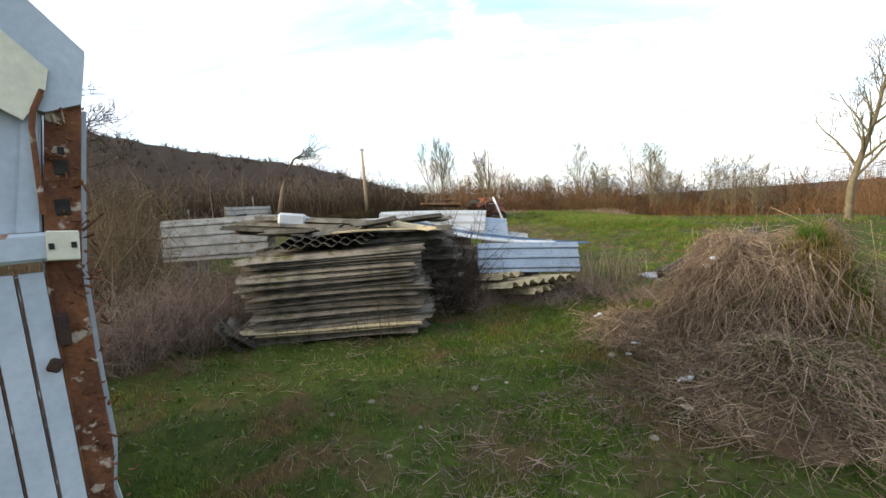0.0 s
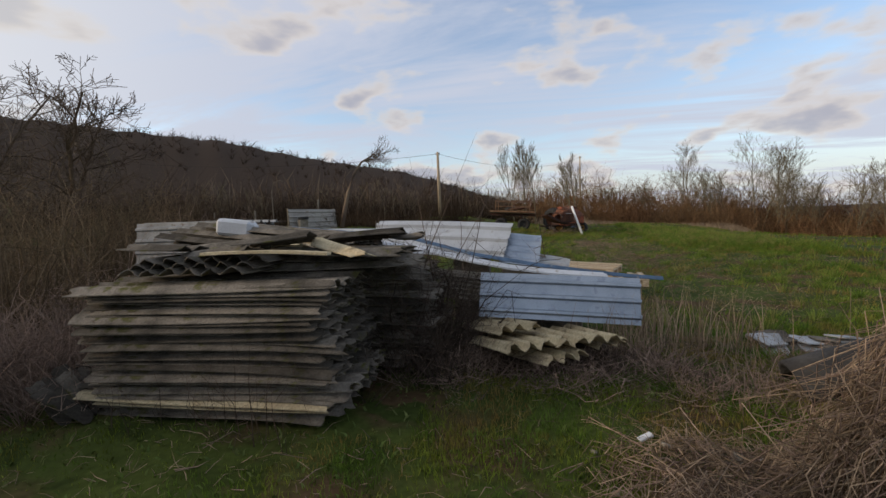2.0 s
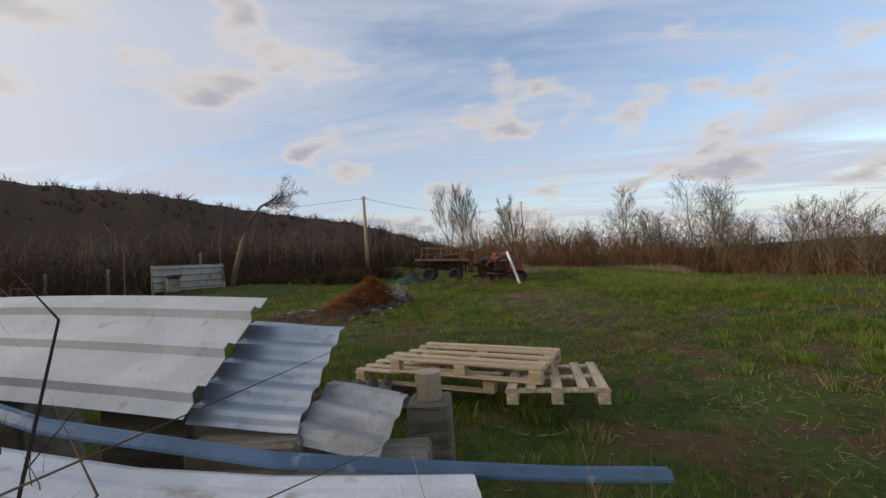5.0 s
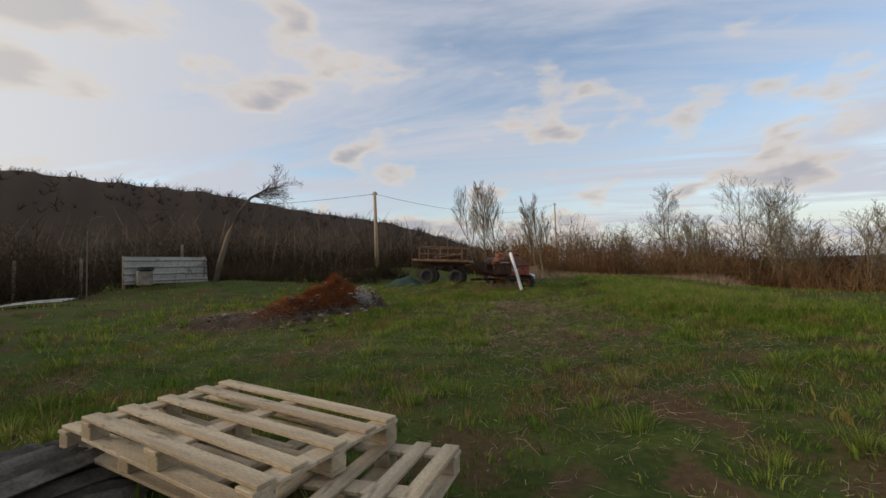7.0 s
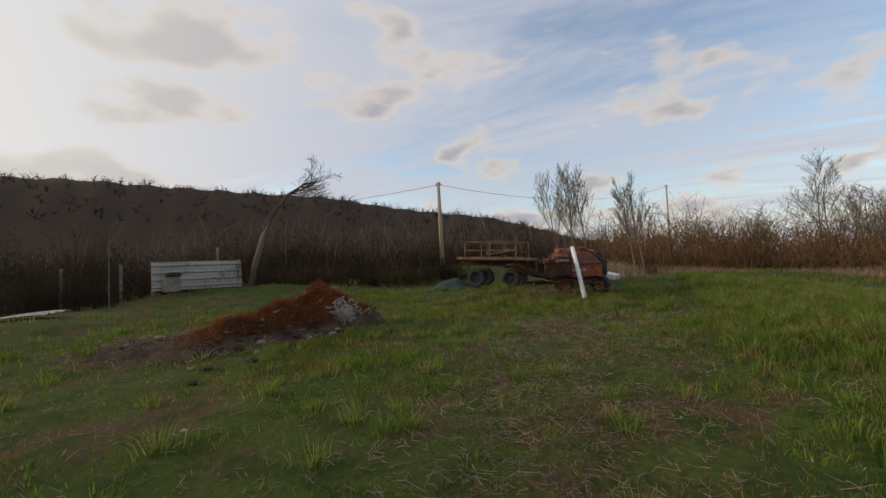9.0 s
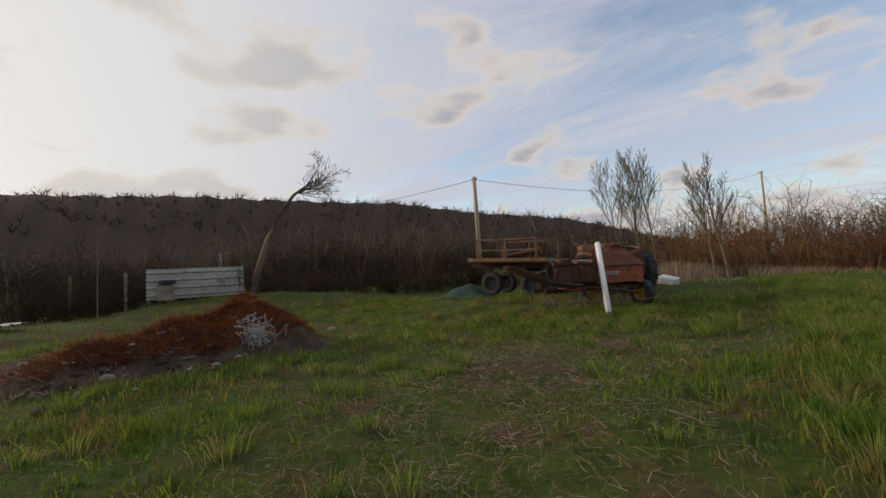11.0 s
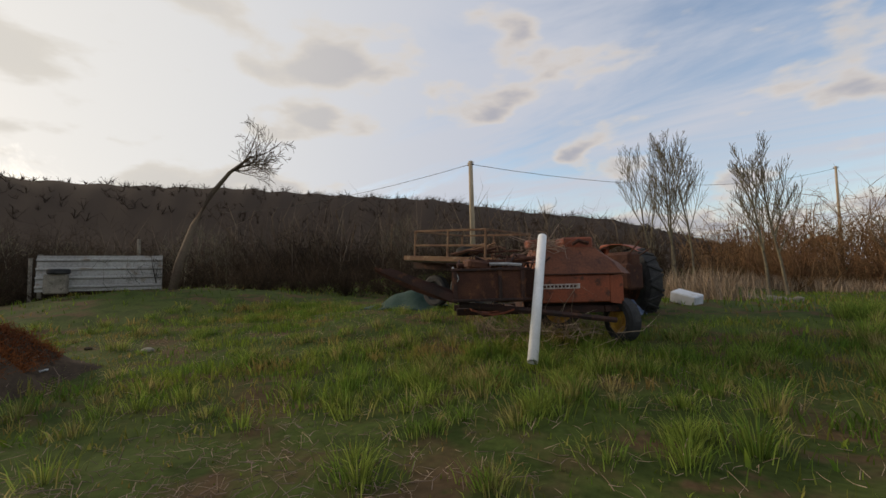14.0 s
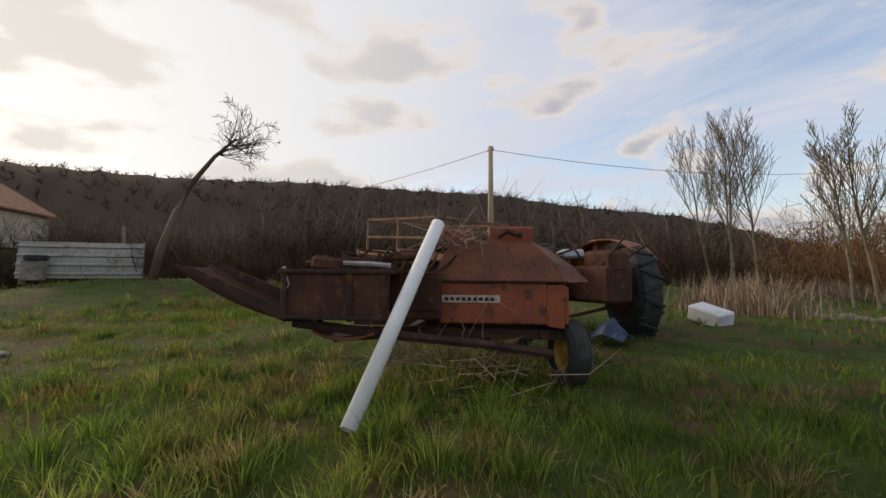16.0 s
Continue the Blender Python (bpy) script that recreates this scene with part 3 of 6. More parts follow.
CEMENT = "weathered grey fibre-cement corrugated roofing sheet in a stack"
rnd = random.Random(3)
z = 0.22
for k in range(43):
    s = wave_sheet(2.10 + rnd.uniform(-0.12, 0.06), 5, 0.19, 0.05, 0.007, rnd.uniform(-0.01, 0.015), k, 0.035)
    put("roofing_sheet", s, "paper" if k in (3, 5) else "cement", pose(-1.39 + rnd.uniform(-0.13, 0.10), 5.57 + rnd.uniform(-0.06, 0.06), z, rnd.uniform(-0.9, 0.9), rnd.uniform(-0.5, 0.5) - 0.4, 2 + rnd.uniform(-2.0, 2.0)),
        CEMENT, "roofing sheet", "sheets in the front stack")
    z += 0.0215 if k % 7 else 0.04
z = 0.28
for k in range(32):
    s = wave_sheet(2.0 + rnd.uniform(-0.1, 0.1), 5, 0.19, 0.05, 0.008, rnd.uniform(-0.02, 0.02), 40 + k, 0.05)
    put("roofing_sheet", s, "cement", pose(-0.95 + rnd.uniform(-0.22, 0.16), 6.62 + rnd.uniform(-0.06, 0.06), z, rnd.uniform(-2, 2), rnd.uniform(-1, 1) + 1.0, 3 + rnd.uniform(-5, 5)),
        "broken grey fibre-cement corrugated roofing sheet in a stack", "roofing sheet", "sheets in the second stack")
    z += 0.030
# sheets laid across on top, wavy ends towards the yard
z = 1.30
for k in range(3):
    s = wave_sheet(2.1, 6, 0.18, 0.055, 0.008, 0.0, 70 + k, 0.02)
    put("roofing_sheet", s, "cement", pose(-1.60 + 0.03 * k, 6.18 + 0.04 * k, z, 0, 2 - k, 92 + 2 * k), "mossy fibre-cement corrugated sheet laid across a stack", "roofing sheet", "sheets laid across")
    z += 0.05
for k in range(6):
    s = wave_sheet(1.15 + 0.08 * k, 3, 0.19, 0.05, 0.008, 0.01, 80 + k, 0.08)
    put("roofing_sheet", s, "cement", pose(-0.62 + rnd.uniform(-0.2, 0.15), 5.75 + rnd.uniform(0, 0.6), 1.22 + 0.045 * k, rnd.uniform(-3, 3), 1 + rnd.uniform(-1, 2), 4 + rnd.uniform(-9, 9)),
        "broken mossy fibre-cement sheet on top of a stack", "roofing sheet", "sheets on top")
put("plank", Shape().shell([[(u, w, 0.03 * math.sin(2.2 * u)) for w in (0, 0.09)] for u in (0, 0.25, 0.5, 0.75, 1.0)], 0.02), "paper",
    pose(-1.35, 5.12, 1.50, 0, 3, 4), "pale weathered plank on the stack of sheets", "plank")
# fallen pieces at the foot
for k, (x, y, rz, ry) in enumerate([(-2.62, 5.2, 20, 58), (-2.68, 5.05, 12, 50), (-2.55, 5.0, 30, 40), (-2.72, 5.25, 5, 66)]):
    put("sheet_fragment", wave_sheet(0.42, 2, 0.18, 0.05, 0.008, 0, 90 + k, 0.03), "cement", pose(x, y, land1(x, y) + 0.16, 0, ry, rz), "broken corrugated sheet fragment leaning on the stack", "sheet fragment", "fragments at the foot")
# long dark sheets behind, sloping down to the right
for k in range(7):
    s = wave_sheet(3.1 - 0.12 * k, 4, 0.19, 0.05, 0.008, 0.02, 110 + k, 0.05)
    put("roofing_sheet", s, "cement", pose(-2.0 + rnd.uniform(-0.25, 0.2), 7.2 + rnd.uniform(-0.12, 0.12), 1.34 + 0.045 * k, rnd.uniform(-3, 3), 5.5 + rnd.uniform(-0.8, 0.8), -8 + rnd.uniform(-4, 4)),
        "long mossy fibre-cement sheet on the rear heap", "roofing sheet", "sheets on the rear heap")
# loose broken pieces and sticks on the heap
for k in range(14):
    x, y = rnd.uniform(-2.3, 0.0), rnd.uniform(5.4, 6.9)
    put("sheet_fragment", wave_sheet(rnd.uniform(0.3, 0.8), rnd.choice((1, 2, 2, 3)), 0.18, 0.05, 0.008, 0, 200 + k, 0.06), "cement" if k % 4 else "paper", pose(x, y, 1.48 + rnd.uniform(-0.05, 0.06), rnd.uniform(-7, 7), rnd.uniform(-7, 10), rnd.uniform(-35, 30)),
        "broken fibre-cement piece lying on a stack", "sheet fragment", "pieces on the stack")
for x in (-3.0, -1.6, -0.7):
    put("timber_bearer", Shape().box((0.14, 0.7, 1.26 - land1(x, 7.3)), chamfer=0.012), "oldwood", pose(x, 7.35, (1.26 + land1(x, 7.3)) / 2 - 0.03), "old timber bearer under heaped sheets", "timber", "bearers")
# panel pile at the left
for k in range(8):
    s = rib_sheet(2.15 + rnd.uniform(-0.05, 0.05), 4, 0.22, 0.04, 0.006, 0.0)
    put("ribbed_sheet", s, "galvold", pose(-4.45 + rnd.uniform(-0.08, 0.08), 9.0 + rnd.uniform(-0.05, 0.05), 1.36 + 0.06 * k, 0, 0.8 + rnd.uniform(-0.5, 0.5), -2 + rnd.uniform(-2, 2)), "grey ribbed metal sheet in a flat stack", "metal sheet", "ribbed sheets")
put("ribbed_sheet", rib_sheet(2.1, 4, 0.2, 0.03, 0.004), "galvold", pose(-4.45, 8.46, 1.42, 84, 0, -2), "grey ribbed metal sheet leaning on a stack", "metal sheet", "ribbed sheets")
for x in (-5.2, -3.7):
    put("timber_bearer", Shape().box((0.16, 0.8, 1.36 - land1(x, 9)), chamfer=0.012), "oldwood", pose(x, 9.0, (1.36 + land1(x, 9)) / 2), "old timber bearer under stacked metal sheets", "timber", "bearers")
# white container lying on the heap
c = thing("plastic_canister", pose(-2.42, 7.0, 1.68, 0, 8, 10), "white plastic canister lying on heaped sheets", "canister")
part("body", Shape().box((0.42, 0.24, 0.2), chamfer=0.035), MAT["white"], c)
part("spout", Shape().ring([(0.0, 0.0), (0.0, 0.03), (0.05, 0.03), (0.05, 0.0)], 12), MAT["white"], c, m=pose(0.21, 0, 0.03))

# ---- galvanised sheet on the heap's end ----
g = rib_sheet(1.72, 3, 0.168, 0.042, 0.003, 0.02, 0.05)
put("galvanised_sheet", g, "galv", pose(1.40, 7.12, 0.77, 72, 3.5, 2), "pale blue-grey galvanised steel sheet leaning on the heap", "metal sheet")
for k, (x, y, zz, rz, n) in enumerate([(0.95, 6.55, 0.42, 118, 4), (1.45, 6.75, 0.42, 112, 4), (0.75, 6.85, 0.50, 122, 3), (1.15, 6.6, 0.30, 125, 3), (1.7, 6.9, 0.36, 110, 2)]):
    put("roofing_sheet", wave_sheet(0.95, n, 0.165, 0.075, 0.01, 0, 130 + k, 0.04), "paper", pose(x, y, zz, 0, 8, rz), "yellowed corrugated sheet under a steel sheet", "roofing sheet", "yellowed sheets")
put("earth_mound", Shape().shell([[(x, y, land1(x, y) - 0.05 + 0.26 * math.exp(-((x - 1.15) / 0.8) ** 2 - ((y - 7.0) / 0.6) ** 2)) for x in np.linspace(-0.6, 2.7, 14)] for y in np.linspace(6.0, 8.4, 12)], 0.05), "earth", pose(0, 0, 0), "dark earth heaped under stacked sheets", "earth mound")

# ---- long white and blue sheets ----
def long_sheet(points, width, thick, mat, name, label):
    """A long flexible sheet that sags along points (x, y, z)."""
    grid = []
    pts = [Vector(p) for p in points]
    for i, p in enumerate(pts):
        d = (pts[min(i + 1, len(pts) - 1)] - pts[max(i - 1, 0)]).normalized()
        n = Vector((-d.y, d.x, 0)).normalized()
        grid.append([tuple(p + n * w + Vector((0, 0, h))) for w, h in ((-width / 2, -0.02), (-width / 4, 0.01), (0, 0), (width / 4, 0.01), (width / 2, -0.01))])
    put(name, Shape().shell(grid, thick), mat, pose(0, 0, 0), label, "sheet", smooth=False)


long_sheet([(-3.4, 8.35, 1.66), (-2.6, 8.15, 1.60), (-1.6, 7.86, 1.52), (-0.8, 7.62, 1.43), (-0.17, 7.47, 1.34), (0.41, 7.42, 1.20), (0.87, 7.46, 1.10), (1.32, 7.52, 1.03), (1.98, 7.63, 0.96)], 0.22, 0.02, "white", "white_plastic_sheet", "long white sagging plastic panel across the heap")
long_sheet([(-2.4, 8.25, 1.66), (-1.4, 7.98, 1.57), (-0.36, 7.70, 1.46), (0.45, 7.62, 1.24), (1.29, 7.64, 1.08), (1.9, 7.74, 0.98), (2.3, 7.80, 0.92), (2.68, 7.85, 0.88)], 0.05, 0.012, "blue", "blue_metal_flashing", "long blue metal strip across the heap")
for k in range(6):
    put("roofing_sheet", wave_sheet(2.9 - 0.1 * k, 2, 0.17, 0.05, 0.01, 0.04, 150 + k, 0.03), "oldwood", pose(0.45 + 0.05 * k, 7.62 + 0.03 * k, 0.72 + 0.043 * k, 0, 5.5, 1 + k), "dark wet sheet at the heap's edge", "roofing sheet", "dark sheets")
put("white_ribbed_sheet", rib_sheet(2.15, 3, 0.235, 0.04, 0.004, 0.02), "paleribbed", pose(-0.22, 8.36, 1.42, 40, 3, -11), "large white ribbed sheet sloping on the heap", "metal sheet", "white sheets")
put("white_ribbed_sheet", rib_sheet(1.7, 2, 0.235, 0.03, 0.004, 0.01), "paleribbed", pose(-1.65, 8.85, 1.52, 14, 2, -12), "large white ribbed sheet lying flat on the heap", "metal sheet", "white sheets")
put("rusty_rag", Shape().shell([[(x + 0.02 * math.sin(9 * y), y + 0.02 * math.sin(11 * x), 0.01 * math.sin(14 * x + 9 * y)) for x in np.linspace(-0.14, 0.14, 8)] for y in np.linspace(-0.10, 0.10, 6)], 0.006), "rustfibre", pose(-1.25, 8.62, 1.53, 12, 2, 10), "rust-brown rag lying on a white sheet", "rag")
put("zinc_sheet", wave_sheet(0.52, 5, 0.128, 0.032, 0.004, 0, 160), "galv", pose(1.0, 8.24, 1.24, 36, 6, -3), "small grey corrugated zinc sheet on the heap", "metal sheet", "zinc sheets")
put("zinc_sheet", wave_sheet(0.40, 3, 0.135, 0.032, 0.004, 0, 161), "galvold", pose(1.42, 8.12, 1.04, 24, 9, -8), "small grey corrugated zinc sheet on the heap", "metal sheet", "zinc sheets")
for x, y, h in ((-1.6, 8.8, 1.46), (-0.8, 8.6, 1.36), (0.3, 8.45, 1.28), (1.0, 8.1, 1.05), (1.5, 8.1, 0.9), (0.5, 7.9, 0.75)):
    put("timber_bearer", Shape().box((0.5, 0.4, h - land1(x, y)), chamfer=0.02), "oldwood", pose(x, y, (h + land1(x, y)) / 2 - 0.03), "rough dark timber crib under heaped sheets", "timber", "bearers")
b = thing("cable_drum", pose(1.62, 9.3, 0.84, 0, 90, 40), "small pale wooden drum on the heap", "drum")
part("barrel", Shape().ring([(-0.1, 0.0), (-0.1, 0.09), (0.1, 0.09), (0.1, 0.0)], 14), MAT["wood"], b)
put("timber_bearer", Shape().box((0.3, 0.3, 0.75 - land1(1.62, 9.3)), chamfer=0.02), "oldwood", pose(1.62, 9.3, (0.75 + land1(1.62, 9.3)) / 2), "rough timber block in weeds", "timber", "bearers")


# ---- pallets ----
def pallet(length, width, m, label):
    p = thing("pallet", m, label, "pallet", "pallets by the heap")
    for y in (-width / 2 + 0.06, -width / 4, 0, width / 4, width / 2 - 0.06):
        part("top_board", Shape().box((length, 0.092, 0.022), chamfer=0.004), MAT["wood"], p, m=pose(0, y, 0.133, 0, 0, rnd.uniform(-0.7, 0.7)))
    for x in (-length / 2 + 0.06, 0, length / 2 - 0.06):
        part("cross_board", Shape().box((0.12, width, 0.022), chamfer=0.004), MAT["wood"], p, m=pose(x, 0, 0.110))
        for y in (-width / 2 + 0.06, 0, width / 2 - 0.06):
            part("block", Shape().box((0.12, 0.1, 0.077), chamfer=0.005), MAT["wood"], p, m=pose(x, y, 0.0605))
    for y in (-width / 2 + 0.06, 0, width / 2 - 0.06):
        part("bottom_board", Shape().box((length, 0.1, 0.022), chamfer=0.004), MAT["wood"], p, m=pose(0, y, 0.011))
    return p


pallet(1.62, 0.95, pose(1.95, 10.86, 0.585, 0, 2, -21), "pale bare wooden pallet lying on another pallet")
pallet(1.62, 0.95, pose(1.50, 11.12, 0.44, 0, 2, -19), "pale bare wooden pallet lying in the grass")
pallet(1.1, 0.9, pose(2.72, 10.55, 0.40, 0, 2, 82), "pale wooden pallet with gaps lying in the grass")
tiles_at = [(0.95, 10.61), (0.80, 10.76), (0.60, 10.66), (0.75, 10.51)]
for k, (x, y) in enumerate(tiles_at):
    put("roofing_sheet", wave_sheet(0.8, 4, 0.16, 0.05, 0.008, 0, 170 + k, 0.05), "cement", pose(x, y, land1(x, y) + 0.06 + 0.06 * k, 2, 3, 60 + 12 * k), "mossy green-grey corrugated sheet lying in weeds", "roofing sheet", "mossy sheets")

# ---- white pipe ----
a, b = Vector((3.74, 23.91, 0.75)), Vector((3.39, 24.95, 2.11))
d = (b - a)
p = Shape().ring([(0, 0.047), (0, 0.055), (d.length, 0.055), (d.length, 0.047), (0, 0.047)], 24)
put("plastic_pipe", p, "pvc", Matrix.Translation(a) @ d.to_track_quat("X", "Z").to_matrix().to_4x4(), "white plastic drain pipe leaning on a rusty baler", "pipe", smooth=True)


# ---- baler ----
BAL = Matrix.Translation((3.25, 25.12, 0.0)) @ pose(0, 0, 0, 0, 0, math.degrees(math.atan2(0.66, 0.78)))   # x along its side, y away from the yard
baler = thing("hay_baler", BAL, "rusty faded orange hay baler standing in long grass", "farm machine")
# bale chamber
part("bale_chamber", Shape().box((0.84, 0.025, 0.365), (-0.74, -0.62, 1.525)).box((0.84, 0.025, 0.365), (-0.74, -0.20, 1.525)).box((0.84, 0.44, 0.025), (-0.74, -0.41, 1.35)).box((0.5, 0.38, 0.02), (-0.58, -0.41, 1.69)), MAT["rust"], baler, "rusted sheet-metal bale chamber")
part("chamber_inside", Shape().box((0.02, 0.40, 0.33), (-0.72, -0.41, 1.525)), MAT["darkrust"], baler)
for x in (-0.36, -0.62, -1.14):
    part("chamber_band", Shape().box((0.045, 0.02, 0.40), (x, -0.642, 1.525)), MAT["darkrust"], baler)
part("chamber_rail", Shape().box((0.9, 0.03, 0.03), (-0.74, -0.645, 1.70)).box((0.9, 0.03, 0.03), (-0.74, -0.645, 1.35)), MAT["darkrust"], baler)
chute = Shape().shell([[(-1.12 - 0.95 * t, -0.62 + w, 1.335 + 0.40 * t - 0.05 * math.sin(3.1 * t) + (0.035 if w in (0.0, 0.42) else 0)) for w in (0.0, 0.02, 0.21, 0.40, 0.42)] for t in (0, 0.15, 0.3, 0.5, 0.7, 0.85, 1.0)], 0.025)
part("bale_chute", chute, MAT["rust"], baler, "long rusty bale chute")
part("chute_side", Shape().prism([(-2.0, 1.70), (-1.13, 1.31), (-1.10, 1.40), (-1.95, 1.745)], 0.015), MAT["darkrust"], baler, m=pose(0, -0.635, 0))
part("chute_side", Shape().prism([(-2.0, 1.70), (-1.13, 1.31), (-1.10, 1.44), (-1.95, 1.76)], 0.015), MAT["darkrust"], baler, m=pose(0, -0.20, 0))
part("cross_feed", Shape().box((0.62, 0.5, 0.42), (-0.30, 0.12, 1.50), chamfer=0.02).box((0.9, 0.05, 0.30), (-0.45, -0.12, 1.52), chamfer=0.01), MAT["rust"], baler)
part("axle_beam", Shape().tube([(-1.1, -0.55, 1.30), (-0.4, -0.5, 1.22), (0.4, -0.15, 1.10), (0.95, -0.06, 1.02)], 0.04).tube([(-1.0, -0.3, 1.30), (-0.8, -0.45, 1.16), (-0.35, -0.4, 1.20)], 0.025), MAT["darkrust"], baler)
part("skid", Shape().shell([[(-0.95 + 0.5 * t, -0.55 + w, 1.24 - 0.06 * math.sin(3.1 * t)) for w in (0, 0.3)] for t in (0, 0.25, 0.5, 0.75, 1)], 0.02), MAT["orange"], baler, "bent orange plate")
# body and covers
part("side_panel", Shape().box((0.93, 0.04, 0.36), (0.45, 0.0, 1.435), chamfer=0.012), MAT["orange"], baler, "faded orange side panel")
part("corner_panel", Shape().prism([(0.915, 1.245), (1.06, 1.225), (1.07, 1.60), (0.915, 1.60)], 0.04), MAT["orange"], baler, "brighter orange corner panel", m=pose(0, -0.015, 0))
part("end_panel", Shape().box((0.04, 1.1, 0.33), (1.08, 0.55, 1.42), chamfer=0.012), MAT["orange"], baler)
cov = Shape()
cov.add([(-0.05, -0.03, 1.64), (1.08, -0.03, 1.62), (1.33, 0.3, 1.62), (1.33, 1.1, 1.62), (-0.05, 1.1, 1.64),
         (-0.02, 0.06, 1.80), (1.0, 0.06, 1.78), (1.2, 0.32, 1.76), (1.2, 1.0, 1.76), (-0.02, 1.0, 1.80),
         (0.08, 0.2, 2.01), (0.80, 0.2, 1.99), (0.98, 0.42, 1.93), (0.98, 0.9, 1.93), (0.08, 0.9, 2.01)],
        [(0, 1, 6, 5), (1, 2, 7, 6), (2, 3, 8, 7), (3, 4, 9, 8), (4, 0, 5, 9), (5, 6, 11, 10), (6, 7, 12, 11), (7, 8, 13, 12), (8, 9, 14, 13), (9, 5, 10, 14), (10, 11, 12, 13, 14), (4, 3, 2, 1, 0)])
part("cover", cov, MAT["cover"], baler, "rounded rust-stained orange cover")
part("cover_rim", Shape().box((1.16, 0.03, 0.02), (0.51, -0.035, 1.625)), MAT["rust"], baler)
part("twine_box", Shape().box((0.42, 0.4, 0.16), (0.62, 0.5, 2.06), chamfer=0.02), MAT["orange"], baler)
part("twine_box", Shape().box((0.30, 0.3, 0.12), (0.1, 0.55, 2.07), chamfer=0.02), MAT["orange"], baler)
part("hinge", Shape().tube([(0.50, 0.18, 2.03), (0.58, 0.16, 2.08), (0.72, 0.18, 2.04)], 0.03), MAT["rust"], baler)
part("label_strip", Shape().box((0.52, 0.006, 0.065), (0.255, -0.025, 1.47), chamfer=0.002), MAT["label"], baler, "worn white label strip with illegible lettering")
for k in range(9):
    part("letter_bar", Shape().box((0.035, 0.003, 0.03), (0.05 + 0.05 * k, -0.03, 1.47), chamfer=0.001), MAT["rust"], baler)
part("label_strip", Shape().box((0.09, 0.006, 0.03), (-0.6, 0.03, 1.55), chamfer=0.002), MAT["label"], baler)
part("underframe", Shape().box((2.4, 0.08, 0.09), (0.1, 0.12, 1.16)).box((2.4, 0.08, 0.09), (0.1, 0.95, 1.16)).box((0.08, 0.9, 0.08), (0.9, 0.5, 1.16)).box((0.08, 0.9, 0.08), (-0.3, 0.5, 1.16)), MAT["darkrust"], baler, "dark rusty underframe")
part("inner_body", Shape().box((1.25, 0.85, 0.5), (0.45, 0.62, 1.38), chamfer=0.02), MAT["darkrust"], baler)
for k in range(22):
    x0 = -1.1 + 0.05 * k
    y0 = -0.5 + rnd.uniform(0, 0.45)
    part("tie_rod" if k % 2 else "lever", Shape().tube([(x0, y0, 1.70), (x0 + rnd.uniform(-0.15, 0.2), y0 + rnd.uniform(-0.1, 0.2), 1.76 + rnd.uniform(0, 0.14)), (x0 + rnd.uniform(-0.1, 0.35), y0 + rnd.uniform(0, 0.4), 1.74 + rnd.uniform(0, 0.14))], rnd.uniform(0.008, 0.016)), MAT["rust" if k % 3 else "darkrust"], baler)
part("knotter", Shape().box((0.26, 0.26, 0.12), (-0.88, -0.4, 1.76), (0, 8, 15), chamfer=0.03).tube([(-1.1, -0.35, 1.76), (-0.1, -0.2, 1.84)], 0.03, 8).box((0.2, 0.16, 0.16), (-0.3, -0.1, 1.82), (10, 0, 30), chamfer=0.03), MAT["rust"], baler)
part("knotter_arm", Shape().tube([(-0.72, -0.5, 1.77), (-0.5, -0.52, 1.765), (-0.34, -0.5, 1.75)], 0.02), MAT["rope"], baler, "pale bent metal arm")
part("loose_twine", Shape().tube([(-1.16, -0.6, 1.74), (-1.12, -0.64, 1.66), (-1.10, -0.645, 1.60), (-1.16, -0.64, 1.5)], 0.006, 4).tube([(-1.17, -0.62, 1.73), (-1.12, -0.61, 1.69)], 0.012, 5), MAT["rope"], baler)
part("lever", Shape().tube([(-0.12, -0.02, 1.63), (-0.16, -0.06, 1.72), (-0.17, -0.04, 1.80)], 0.02), MAT["darkrust"], baler)


def wheel(parent, m, radius, width, rim_mat, lugs=0):
    t = part("tyre", Shape().ring([(-width / 2, radius * 0.62), (-width / 2, radius * 0.86), (-width * 0.36, radius), (width * 0.36, radius), (width / 2, radius * 0.86), (width / 2, radius * 0.62), (-width / 2, radius * 0.62)], 30), MAT["rubber"], parent, "cracked black tyre", m=m)
    part("rim", Shape().ring([(-width * 0.4, radius * 0.64), (-width * 0.1, radius * 0.55), (-width * 0.05, radius * 0.2), (-width * 0.2, radius * 0.18), (-width * 0.2, 0.0)], 24).ring([(width * 0.4, radius * 0.64), (width * 0.1, radius * 0.55), (0.0, radius * 0.2), (0.0, 0.0)], 24), MAT[rim_mat], t)
    for k in range(lugs):
        a = 2 * math.pi * k / lugs
        part("lug", Shape().box((width * 0.9, 0.05, 0.05), chamfer=0.008), MAT["rubber"], t, m=pose(0, 0, 0, math.degrees(a), 0, 0) @ pose(0, 0, radius, 0, 0, 24 if k % 2 else -24))


